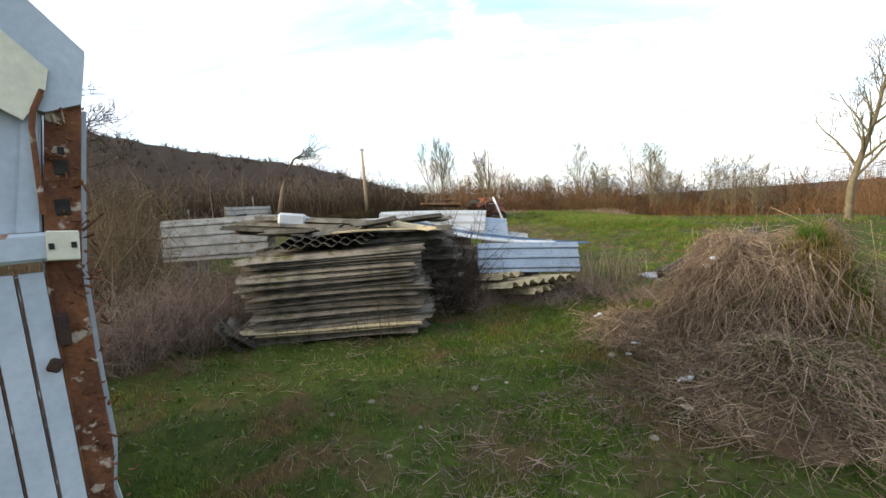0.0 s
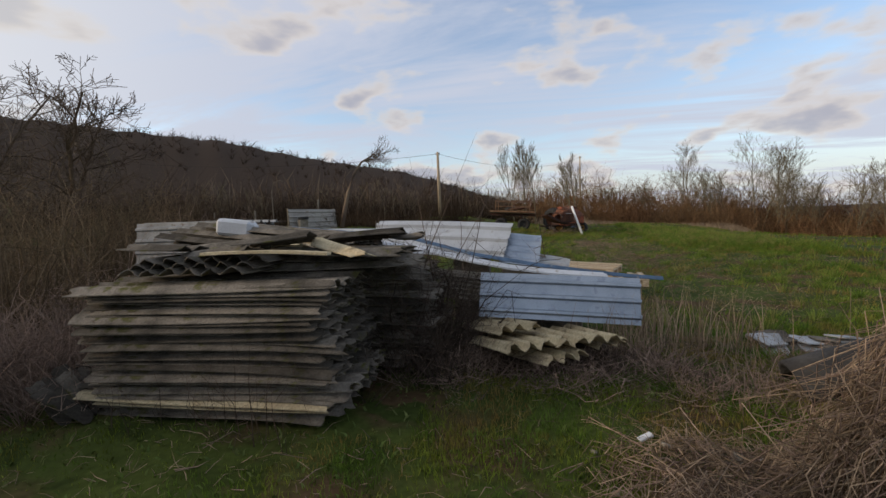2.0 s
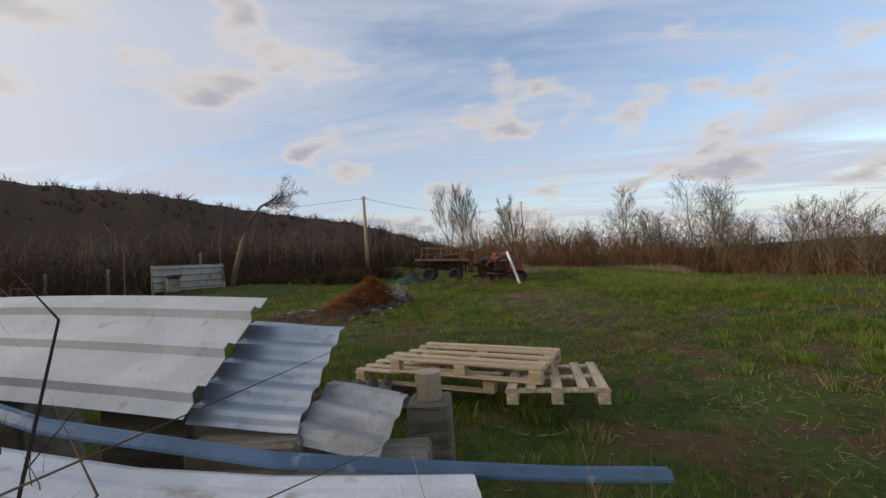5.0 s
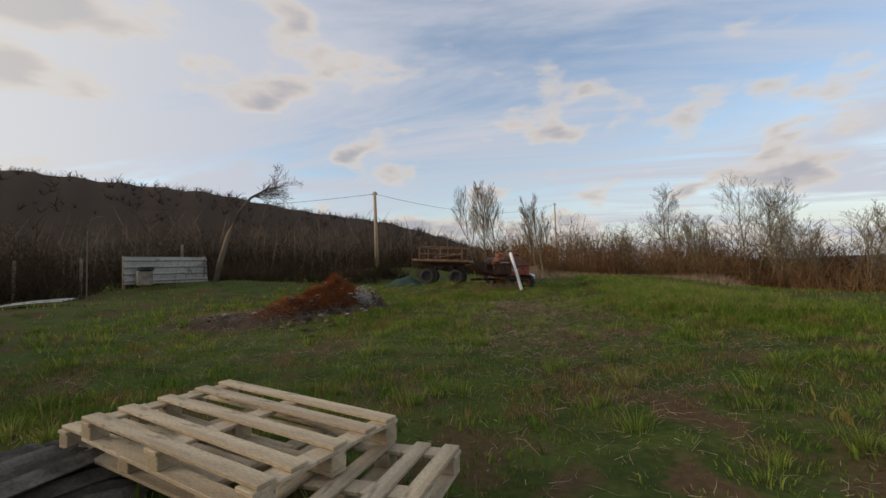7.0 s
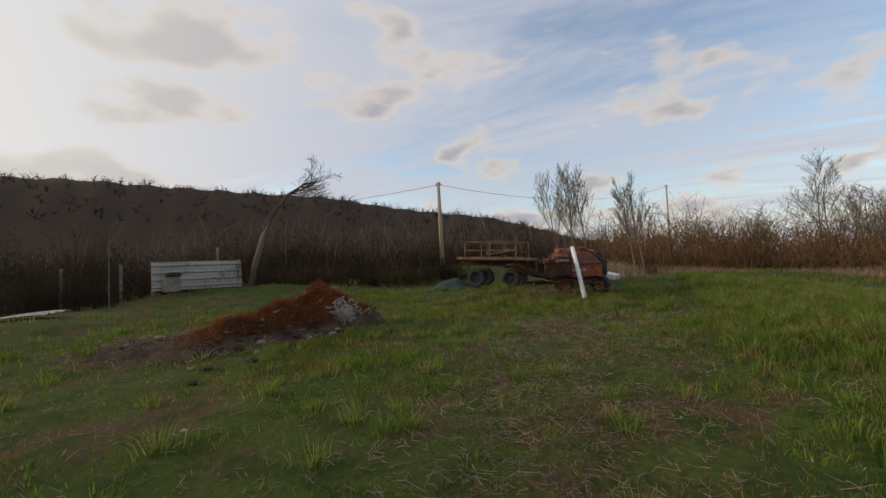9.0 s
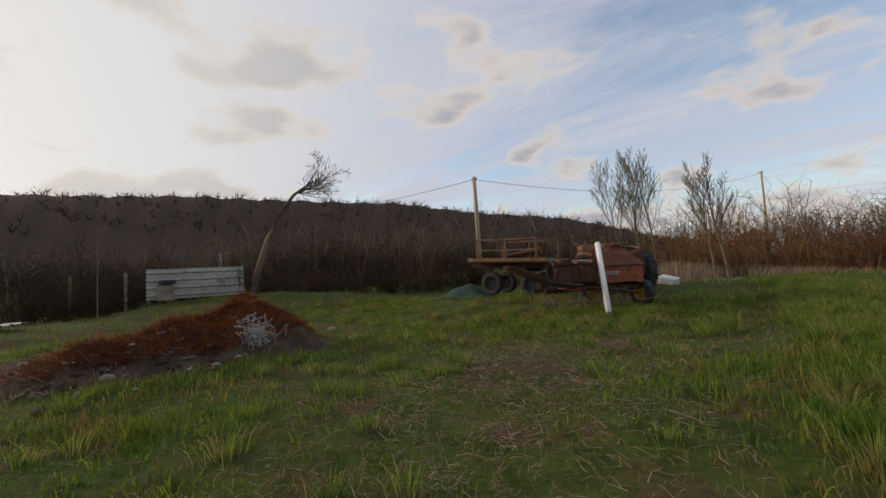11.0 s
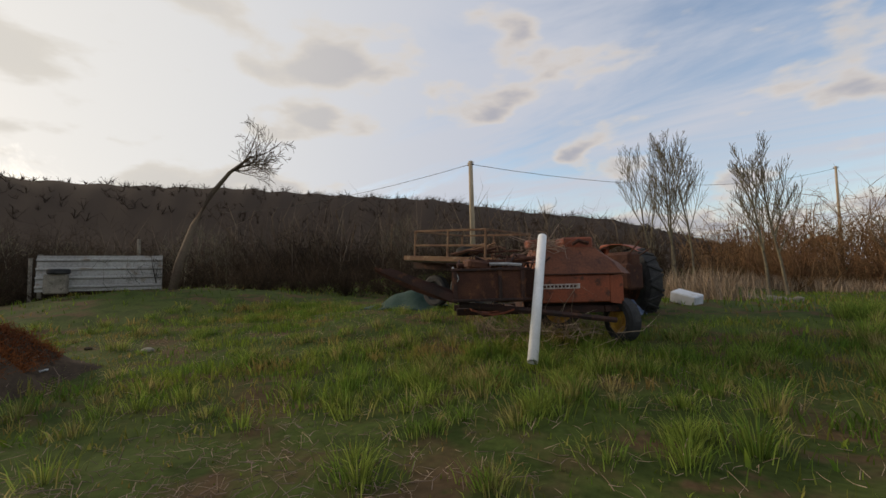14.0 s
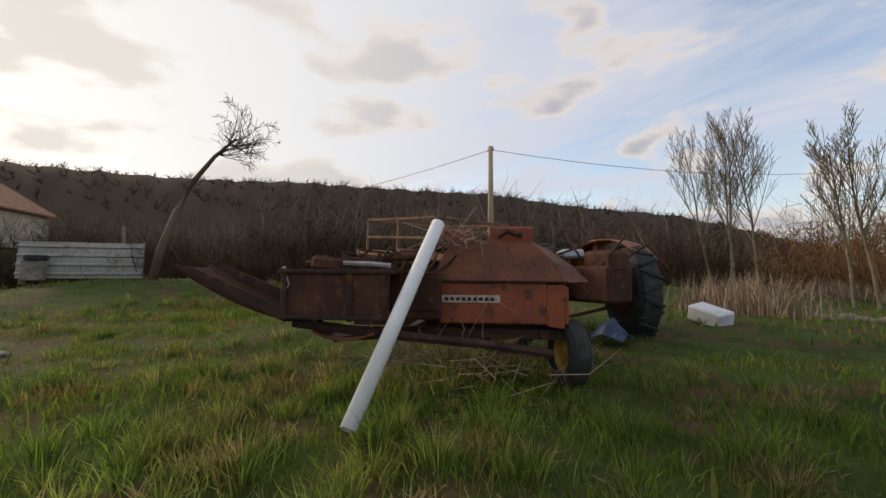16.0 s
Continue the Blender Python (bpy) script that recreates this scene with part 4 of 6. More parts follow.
wheel(baler, pose(1.12, 0.16, 1.00, 0, 0, 16), 0.29, 0.18, "yellow")
wheel(baler, pose(0.6, 1.35, 1.06, 0, 0, 80), 0.34, 0.2, "yellow")
bal_twigs = rng.uniform((-0.6, -0.2, 0.75), (1.2, 0.1, 0.95), (60, 3))
v, f = sticks(bal_twigs, bal_twigs + rng.normal(0, 1, (60, 3)) * (0.4, 0.1, 0.28) + (0, 0, 0.1), 0.006, 0.4)
bulk("dead_brambles", v, f, MAT["drypale"], "", "", baler)
straw_at = rng.uniform((-0.15, 0.0, 1.95), (0.35, 0.5, 2.1), (120, 3))
v, f = sticks(straw_at, straw_at + rng.normal(0, 1, (120, 3)) * (0.16, 0.12, 0.09), 0.005, 0.5)
bulk("straw_wisps", v, f, MAT["dry"], "", "", baler)

# ---- tractor behind the baler ----
tr = thing("tractor", pose(3.02, 27.75, 0.85, 0, 0, 40), "derelict rusty red tractor with a large black tyre", "tractor")
wheel(tr, pose(0.75, 0.0, 0.60, 0, 0, 8), 0.60, 0.3, "rust", 22)
wheel(tr, pose(-0.45, 0.1, 0.62, 0, 0, 8), 0.62, 0.36, "rust", 22)
part("engine", Shape().box((1.3, 0.4, 0.45), (-0.2, 0.0, 0.72), chamfer=0.04).box((0.5, 0.3, 0.3), (-0.6, 0.0, 0.98), chamfer=0.05), MAT["rust"], tr, "rusty engine block", m=pose(0, 0, 0, 0, 0, 120))
part("mudguard", Shape().shell([[(math.cos(a) * 0.70, w, math.sin(a) * 0.70) for w in (-0.2, 0.0, 0.2)] for a in np.linspace(0.5, 2.5, 9)], 0.012), MAT["orange"], tr, m=pose(0.55, 0.18, 0.62, 0, 0, 130))
part("seat", Shape().box((0.36, 0.34, 0.06), (0.2, 0.4, 1.12), chamfer=0.025).box((0.05, 0.34, 0.22), (0.36, 0.4, 1.22), chamfer=0.02), MAT["orange"], tr)
part("steering_wheel", Shape().tube([(0.17 * math.cos(a), 0.17 * math.sin(a), 0) for a in np.linspace(0, 2 * math.pi, 19)], 0.014), MAT["rubber"], tr, m=pose(-0.05, 0.35, 1.24, 25, 0, 0))
for k in range(14):
    q = rng.uniform((-0.5, -0.6, 0.75), (0.6, 0.5, 1.05))
    part("hose", Shape().tube([tuple(q), tuple(q + rng.normal(0, 0.12, 3)), tuple(q + rng.normal(0, 0.2, 3) + (0, 0, 0.12))], 0.014, 5), MAT["rust" if k % 2 else "darkrust"], tr)
part("bonnet", Shape().box((0.3, 0.5, 0.12), (0.0, 0.2, 1.12), chamfer=0.03), MAT["white"], tr, "flaked pale bonnet")
for k in range(10):
    q = rng.uniform((-0.6, -0.5, 0.4), (0.5, 0.6, 0.9))
    part("linkage", Shape().tube([tuple(q), tuple(q + rng.normal(0, 0.15, 3)), tuple(q + rng.normal(0, 0.25, 3) + (0, 0, 0.15))], 0.022), MAT["rust"], tr)
tarp = Shape().shell([[(x, y, 0.25 * math.exp(-(x * x + y * y) / 0.09) + 0.03 * math.sin(19 * x + 3 * y) * math.cos(13 * y)) for x in np.linspace(-0.4, 0.4, 14)] for y in np.linspace(-0.35, 0.35, 12)], 0.01)
put("plastic_sack", tarp, "bluebag", pose(3.75, 27.3, land1(3.75, 27.3) + 0.1) @ Matrix.Diagonal((0.5, 0.5, 0.9, 1)), "crumpled blue plastic sack beside the machines", "sack")
crate = thing("polystyrene_box", pose(4.17, 29.5, land1(4.17, 29.5) + 0.12, 10, 14, -20), "dirty white box tipped over in the grass", "box")
part("shell", Shape().box((0.50, 0.30, 0.22), chamfer=0.02), MAT["white"], crate)

# ---- flat trailer with rails ----
tl = thing("flat_trailer", pose(0.10, 27.08, -0.05, 0, 4.0, -2), "old flat farm trailer with rusty end rails", "trailer")
part("bed", Shape().box((2.5, 1.7, 0.10), (0.1, 0.6, 2.05), chamfer=0.012), MAT["oldwood"], tl, "grey wooden bed")
part("bed_edge", Shape().box((2.52, 0.05, 0.10), (0.1, -0.27, 2.07)), MAT["trailerrail"], tl, "rusted bed edge")
for x in (-0.85, 0.1, 1.05):
    part("post", Shape().box((0.042, 0.042, 0.58), (x, -0.25, 2.39)), MAT["trailerrail"], tl)
    part("post", Shape().box((0.042, 0.042, 0.58), (x, 1.4, 2.39)), MAT["trailerrail"], tl)
for y, zz in ((-0.25, 2.66), (1.4, 2.66), (-0.25, 2.35)):
    part("rail", Shape().box((1.94, 0.035, 0.042), (0.1, y, zz)), MAT["trailerrail"], tl)
for x in (-0.85, 1.05):
    part("rail", Shape().box((0.035, 1.65, 0.042), (x, 0.58, 2.66)), MAT["trailerrail"], tl)
part("chassis", Shape().box((2.6, 0.1, 0.14), (0.1, 0.1, 1.9)).box((2.6, 0.1, 0.14), (0.1, 1.0, 1.9)).box((0.1, 1.2, 0.12), (0.6, 0.55, 1.78)), MAT["darkrust"], tl)
for y in (0.15, 1.1):
    wheel(tl, pose(0.75, y, 1.36, 0, 0, 90), 0.34, 0.2, "rubber")
    wheel(tl, pose(-0.55, y, 1.36, 0, 0, 90), 0.34, 0.2, "rubber")
for k in range(9):
    put("scrap_bar", Shape().tube([(0, 0, 0), (rnd.uniform(0.3, 0.7), rnd.uniform(-0.2, 0.2), rnd.uniform(0, 0.2)), (rnd.uniform(0.6, 1.0), rnd.uniform(-0.3, 0.3), rnd.uniform(0, 0.15))], 0.025, 6), "rust" if k % 2 else "trailerrail", pose(0.35 + rnd.uniform(-0.3, 0.5), 27.3 + rnd.uniform(-0.1, 0.7), 2.13), "rusty scrap bar lying on the trailer", "scrap bar", "scrap on the trailer")
spare = thing("spare_tyre", pose(0.2, 27.8, 2.22, 0, 78, 0), "old black tyre lying on a trailer bed", "tyre")
wheel(spare, pose(0, 0, 0), 0.3, 0.18, "rust")
TX, TY = -1.4, 27.5
tarp = Shape().shell([[(x, y, 0.45 * math.exp(-(x / 0.75) ** 2 - (y / 0.45) ** 2) + 0.03 * math.sin(9 * x + 5 * y)) for x in np.linspace(-1, 1, 20)] for y in np.linspace(-0.7, 0.7, 14)], 0.02)
put("green_tarpaulin", tarp, "greencloth", pose(TX, TY, land1(TX, TY) - 0.02, 0, 0, 10), "dark green crumpled tarpaulin in the grass", "tarpaulin", smooth=True)

# ---- corrugated fence panel ----
A, B = Vector((-10.62, 21.99, 0)), Vector((-9.36, 24.70, 0))
fw = (B - A).length
fm = Matrix.Translation((A + B) / 2) @ pose(0, 0, 0, 0, 0, math.degrees(math.atan2(B.y - A.y, B.x - A.x)))
fp = thing("metal_fence", fm, "weathered grey ribbed metal fence panel", "fence")
part("panel", rib_sheet(fw, 4, 0.26, 0.05, 0.004), MAT["fence"], fp, m=pose(0, 0, 2.02, 84, 0, 0))
for x in (-fw / 2 + 0.05, fw / 2 - 0.05):
    part("post", Shape().box((0.08, 0.08, 1.25), (x, 0.12, 1.95)), MAT["oldwood"], fp)
put("concrete_block", Shape().box((0.5, 0.25, 0.55), chamfer=0.03), "stone", fm @ pose(-fw / 2 + 0.55, -0.35, 1.72), "grey concrete block standing before a metal fence", "block")
old = thing("old_tyre", fm @ pose(-fw / 2 + 0.6, -0.35, 2.07, 0, 90, 0), "old black tyre lying on a block", "tyre")
wheel(old, pose(0, 0, 0), 0.26, 0.14, "rust")

# ---- telegraph poles and wires ----
def pole(x, y, top, lean=0.0, r=0.12):
    zb = land1(x, y) - 0.1
    p = thing("telegraph_pole", pose(x, y, zb, 0, lean, 0), "bare wooden telegraph pole carrying thin wires", "pole", "telegraph poles")
    part("shaft", Shape().tube([(0, 0, 0), (0, 0, (top - zb) * 0.5), (0, 0, top - zb)], [r * 1.15, r, r * 0.8], 12), MAT["polewood"], p, smooth=True)
    part("bracket", Shape().box((0.35, 0.05, 0.05), (0, 0, top - zb - 0.18)), MAT["darkrust"], p)
    for s in (-0.14, 0.14):
        part("insulator", Shape().tube([(s, 0, top - zb - 0.16), (s, 0, top - zb - 0.05)], 0.03, 8), MAT["white"], p)


pole(-5.72, 36.3, 7.15)
pole(9.0, 68.0, 10.2, 0.5, 0.1)


def wire(a, b, sag):
    a, b = Vector(a), Vector(b)
    pts = [a.lerp(b, i / 16) - Vector((0, 0, sag * 4 * (i / 16) * (1 - i / 16))) for i in range(17)]
    put("overhead_wire", Shape().tube(pts, 0.012, 4), "rubber", pose(0, 0, 0), "thin dark overhead wire between poles", "wire", "overhead wires")


wire((-5.72, 36.3, 7.0), (9.0, 68, 10.0), 1.2)
wire((-5.72, 36.3, 7.0), (-34, 36.3, 8.0), 0.6)


# ---- bare trees ----
def grow(tubes, p, d, length, r, level, rg, upward, spread, twist):
    steps = 4 if level > 1 else 3
    pts, rad = [p.copy()], [r]
    q, w = p.copy(), d.copy()
    for i in range(steps):
        w = (w + Vector((rg.gauss(0, twist), rg.gauss(0, twist), rg.gauss(0, twist) + upward))).normalized()
        q = q + w * length / steps
        pts.append(q.copy())
        rad.append(r * (1 - 0.75 * (i + 1) / steps) if level else r * (1 - 0.85 * (i + 1) / steps))
    tubes.append((pts, rad, 6 if level > 2 else 4 if level == 2 else 3))
    if level == 0:
        return
    count = {3: 14, 2: 6, 1: 5}[min(level, 3)]
    for k in range(count):
        t = (0.30 if level == 3 else 0.2) + (0.68 if level == 3 else 0.78) * (k + rg.random()) / count
        i = min(int(t * steps), steps - 1)
        at = pts[i].lerp(pts[i + 1], t * steps - i)
        a = w.orthogonal().normalized()
        a = Matrix.Rotation(rg.uniform(0, 6.283), 3, w) @ a
        nd = (w * (1 - spread) + a * spread + Vector((0, 0, upward))).normalized()
        grow(tubes, at, nd, length * (rg.uniform(0.34, 0.5) if level == 3 else rg.uniform(0.45, 0.65)) * (1.25 - 0.75 * t), max(rad[i] * 0.5, 0.006), level - 1, rg, upward, spread, twist)


def tree(name, x, y, height, r, seed, label, levels=3, upward=0.08, spread=0.5, twist=0.1, lean=(0, 0), mat="bark", stems=1, group="", thick=0.006):
    rg = random.Random(seed)
    zb = land1(x, y) - 0.1
    t = thing(name, pose(x, y, zb), label, "tree", group)
    tubes = []
    for s in range(stems):
        off = Vector((rg.uniform(-0.28, 0.28), rg.uniform(-0.28, 0.28), 0)) * (stems if stems > 1 else 0)
        d = Vector((lean[0] + rg.gauss(0, 0.06) * (stems > 1), lean[1] + rg.gauss(0, 0.06) * (stems > 1), 1)).normalized()
        grow(tubes, off, d, height * rg.uniform(0.85, 1.0), r * (1 if stems == 1 else 0.6), levels, rg, upward, spread, twist)
    trunk, crown = Shape(), Shape()
    for pts, rad, sides in tubes:
        (trunk if sides == 6 else crown).tube(pts, [max(q, thick) for q in rad], sides, caps=False)
    part("trunk", trunk, MAT[mat], t, smooth=True)
    part("crown", crown, MAT["bark" if mat == "bark" else "twig"], t)
    return t


POP = "tall bare upright tree with fine winter twigs"
tree("bare_tree", 0.98, 45.0, 7.4, 0.10, 11, POP, 3, 0.13, 0.38, 0.05, stems=4, group="tall bare trees", thick=0.007)
tree("bare_tree", 5.05, 41.5, 6.1, 0.12, 12, POP, 3, 0.13, 0.38, 0.05, stems=2, group="tall bare trees", thick=0.007)


def around(az, r, cx=3.63, cy=8.62):
    return cx + r * math.sin(radians(az)), cy + r * math.cos(radians(az))


for k, (az, r, h, st) in enumerate([(18.1, 46, 8.6, 2), (21.6, 44, 6.2, 3), (26.2, 44, 9.0, 3), (27.8, 45, 8.0, 2), (29.8, 42, 6.0, 3), (31.5, 43, 5.6, 2), (34.4, 42, 7.2, 2), (37.5, 40, 7.0, 3), (41, 40, 6.0, 2), (13.0, 50, 4.6, 3), (9.2, 50, 4.4, 3)]):
    x, y = around(az, r)
    tree("bare_tree", x, y, h * 1.0, 0.11, 20 + k, "bare hedgerow tree with pale sunlit twigs", 3, 0.10, 0.48, 0.08, stems=st, group="hedgerow trees", thick=0.007)
tree("bare_tree", 17.2, 17.6, 6.2, 0.16, 41, "large bare tree with pale bark at the field edge", 3, 0.10, 0.5, 0.10, group="hedgerow trees", thick=0.008)
for k, (x, y, h) in enumerate([(-9.6, 10.3, 4.6), (-10.6, 10.4, 4.6), (-8.7, 9.9, 3.6), (-9.9, 8.7, 4.4), (-10.8, 8.9, 4.8), (-9.2, 7.6, 4.0), (-11.4, 9.6, 4.6)]):
    tree("twisted_tree", x, y, h * 1.12, 0.07, 50 + k, "twisted bare tree with ivy-dark trunk", 3, 0.05, 0.55, 0.22, mat="twig", group="twisted trees", thick=0.006)
# leaning tree
lt = thing("leaning_tree", pose(0, 0, 0), "thin bare tree bent over to one side", "tree")
trunk = [(-9.15, 24.9, 1.3), (-9.0, 25.05, 2.3), (-8.85, 25.4, 3.5), (-8.62, 25.8, 4.5), (-8.3, 26.25, 5.25), (-7.6, 26.65, 5.75)]
part("trunk", Shape().tube(trunk, [0.13, 0.12, 0.10, 0.08, 0.06, 0.03], 7), MAT["twig"], lt, smooth=True)
tubes, rg = [], random.Random(5)
for k in range(12):
    a = Vector(trunk[4])
    grow(tubes, a.lerp(Vector(trunk[5]), rg.random()), Vector((0.8 + rg.gauss(0, 0.25), 0.45 + rg.gauss(0, 0.3), 0.02 + rg.gauss(0, 0.3))).normalized(), rg.uniform(1.0, 1.55), 0.022, 2, rg, 0.04, 0.5, 0.14)
crown = Shape()
for pts, rad, sides in tubes:
    crown.tube(pts, [max(q, 0.0065) for q in rad], 3, caps=False)
part("crown", crown, MAT["twig"], lt)


# ---- thickets, hedges, woods ----
def patch(x, y):
    """0 where the turf is thin, 1 where it is thick."""
    p = 0.5 + 0.2 * np.sin(0.9 * x + 1.3 * np.sin(0.7 * y)) + 0.2 * np.sin(1.1 * y + 1.7 * np.sin(0.6 * x + 1)) + 0.18 * np.sin(3.1 * x - 2.3 * y + np.sin(2 * y)) + 0.16 * np.sin(5.7 * y + 4.1 * x + 2 * np.sin(3 * x))
    p = p - 0.4 * np.exp(-((x - 2.9) / 1.6) ** 2 - ((y - 17.5) / 4.0) ** 2)
    p = p + 0.30 / (1 + np.exp(-2.0 * (x - 5.4))) * (y > 16)
    p = p - 0.24 * np.exp(-((x - 3.4) / 1.9) ** 2 - ((y - 20.0) / 3.6) ** 2)
    return np.clip(p, 0, 1)


def thicket(name, px, py, height, mat, label, per=14, rad=0.012, spread=0.35, branch=5, category="thicket"):
    """Stems from each place (arrays), with side twigs; the height is an array."""
    height = height * (0.75 + 0.5 * patch(px * 0.8, py * 0.8))
    base = np.repeat(np.stack([px, py, land(px, py) - 0.05], 1), per, 0)
    h = np.repeat(height, per)
    base[:, :2] += rng.normal(0, 0.12, (len(base), 2)) * h[:, None] * 0.3
    lean_v = rng.normal(0, spread, (len(base), 2))
    top = base + np.concatenate([lean_v * h[:, None] * 0.7, (h * rng.uniform(0.35, 1.0, len(h)))[:, None]], 1)
    r = rad * rng.uniform(0.5, 1.5, len(h))
    v, f = sticks(base, top, r, 0.2)
    vs, fs, k = [v], [f], len(v)
    for _ in range(branch):
        t = rng.uniform(0.15, 0.95, len(h))[:, None]
        s = base + (top - base) * t
        e = s + np.concatenate([rng.normal(0, 0.24, (len(h), 2)) * h[:, None] * 0.65, (h * rng.normal(0.08, 0.13, len(h)))[:, None]], 1)
        v, f = sticks(s, e, r * 0.5, 0.35)
        vs.append(v)
        fs.append(f + k)
        k += len(v)
    return bulk(name, np.concatenate(vs), np.concatenate(fs), MAT[mat], label, category)


def band(points, n, depth):
    """n places along a line, scattered to a depth."""
    pts = np.array(points, float)
    seg = np.linalg.norm(np.diff(pts, axis=0), axis=1)
    s = rng.uniform(0, seg.sum(), n)
    cum = np.concatenate([[0], np.cumsum(seg)])
    return np.interp(s, cum, pts[:, 0]) + rng.normal(0, depth, n), np.interp(s, cum, pts[:, 1]) + rng.normal(0, depth, n)


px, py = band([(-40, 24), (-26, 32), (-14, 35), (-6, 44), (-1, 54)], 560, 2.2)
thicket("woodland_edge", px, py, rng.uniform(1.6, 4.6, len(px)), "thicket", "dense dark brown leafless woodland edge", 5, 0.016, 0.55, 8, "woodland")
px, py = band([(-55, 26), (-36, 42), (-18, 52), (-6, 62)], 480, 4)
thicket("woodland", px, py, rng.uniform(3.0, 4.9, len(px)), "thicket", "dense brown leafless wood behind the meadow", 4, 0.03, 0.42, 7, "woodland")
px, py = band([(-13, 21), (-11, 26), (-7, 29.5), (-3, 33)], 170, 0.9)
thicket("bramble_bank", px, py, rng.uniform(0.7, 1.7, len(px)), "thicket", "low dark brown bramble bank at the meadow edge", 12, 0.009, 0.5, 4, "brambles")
px, py = band([(1.5, 56), (8, 52), (16, 50), (24, 46), (31, 40), (36, 32)], 400, 1.2)
thicket("hedge", px, py, rng.uniform(1.4, 3.8, len(px)), "redthicket", "reddish brown leafless hedge along the field", 10, 0.026, 0.35, 4, "hedge")
px, py = band([(0, 66), (12, 60), (24, 54), (36, 44), (40, 34)], 340, 2.0)
thicket("far_hedge", px, py, rng.uniform(3.8, 6.2, len(px)), "redthicket", "tall brown leafless hedge behind the field", 7, 0.034, 0.35, 5, "hedge")
px, py = band([(36, 32), (26, 22), (22, 16), (22, 8), (24, 0)], 170, 1.4)
thicket("side_hedge", px, py, rng.uniform(1.2, 2.8, len(px)), "redthicket", "reddish brown leafless hedge at the field side", 10, 0.014, 0.3, 4, "hedge")
px, py = band([(-5.2, 4.2), (-5.8, 6.5), (-7.0, 8.2), (-9, 10), (-9.5, 13)], 210, 0.75)
thicket("thicket", px, py, rng.uniform(1.0, 2.7, len(px)), "nearthicket", "tangled brown leafless thicket beside the yard", 12, 0.006, 0.35, 5)
px, py = band([(-3.9, 4.6), (-3.5, 5.6), (-3.5, 6.8)], 170, 0.42)
thicket("brambles", px, py, rng.uniform(0.5, 1.3, len(px)), "dry", "dead brown brambles leaning on stacked sheets", 14, 0.004, 0.6, 5, "brambles")
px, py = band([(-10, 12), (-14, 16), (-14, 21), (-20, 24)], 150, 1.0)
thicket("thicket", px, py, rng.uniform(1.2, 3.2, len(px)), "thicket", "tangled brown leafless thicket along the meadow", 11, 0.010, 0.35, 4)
px, py = band([(-7.6, 11.6), (-6.6, 12.6), (-6.4, 13.6)], 60, 0.5)
thicket("brushwood", px, py, rng.uniform(0.5, 1.5, len(px)), "dry", "heaped brown brushwood beside the meadow", 12, 0.008, 0.7, 5, "brushwood")
# bush growing between the stacks
SHRUB_A, SHRUB_B = (-0.25, 6.5), (0.24, 6.7)
px, py = band([SHRUB_A, SHRUB_B], 17, 0.18)
thicket("bare_shrub", px, py, rng.uniform(0.9, 1.9, len(px)), "darktwig", "bare thorny shrub growing between stacked sheets", 8, 0.006, 0.34, 14, "shrub")
s = np.array([[SHRUB_A[0], SHRUB_A[1], 0.3], [SHRUB_B[0], SHRUB_B[1], 0.3], [SHRUB_A[0] - 0.1, SHRUB_A[1] + 0.1, 0.3], [SHRUB_B[0], SHRUB_B[1] - 0.15, 0.3]])
tips = np.array([[0.65, 6.6, 2.6], [0.76, 6.6, 2.25], [0.87, 6.6, 2.13], [-0.09, 6.6, 2.4]])
v, f = sticks(s, tips, 0.008, 0.07)
bulk("tall_shoots", v, f, MAT["darktwig"], "tall bare shoots rising from a shrub", "shrub")
px, py = band([(0.05, 5.9), (0.15, 6.4), (0.25, 6.8)], 22, 0.16)
thicket("dead_brambles", px, py, rng.uniform(0.5, 1.15, len(px)), "darktwig", "dark dead brambles beside stacked sheets", 8, 0.004, 0.6, 6, "brambles")
px, py = band([(-2.2, 4.9), (-0.5, 4.95)], 16, 0.1)
thicket("bare_shrub", px, py, rng.uniform(0.5, 1.3, len(px)), "darktwig", "thin bare shoots before stacked sheets", 2, 0.003, 0.12, 4, "shrub")
px, py = band([(0.0, 6.0), (0.4, 6.4), (1.6, 6.3), (2.2, 6.8)], 90, 0.2)
thicket("dead_brambles", px, py, rng.uniform(0.15, 0.4, len(px)), "dry", "dead brown bramble stems around the heap", 12, 0.004, 1.2, 3, "brambles")

px, py = band([(2.2, 6.1), (3.0, 6.2), (3.9, 6.7)], 75, 0.22)
thicket("dead_brambles", px, py, rng.uniform(0.12, 0.38, len(px)), "dry", "low dead brown stems beside the heap", 11, 0.003, 1.2, 3, "brambles")
# pale stems along the wood
px, py = band([(-34, 27.5), (-26, 31.5), (-14, 34.5), (-6, 43.5), (-2, 52)], 230, 1.3)
s = np.stack([px, py, land(px, py) - 0.1], 1)
e = s + np.stack([rng.normal(0, 0.35, len(px)), rng.normal(0, 0.35, len(px)), rng.uniform(2.8, 5.2, len(px))], 1)
v, f = sticks(s, e, rng.uniform(0.03, 0.065, len(px)), 0.35)
bulk("woodland_stems", v, f, MAT["twig"], "slender pale stems along the wood", "woodland")
# dead stems around and beneath the baler
px, py = band([(1.6, 24.9), (2.3, 25.6), (3.1, 26.4), (3.7, 26.9)], 46, 0.22)
thicket("dead_brambles", px, py, rng.uniform(0.2, 0.5, len(px)), "dry", "dead brown stems tangled under the baler", 9, 0.004, 0.9, 3, "brambles")
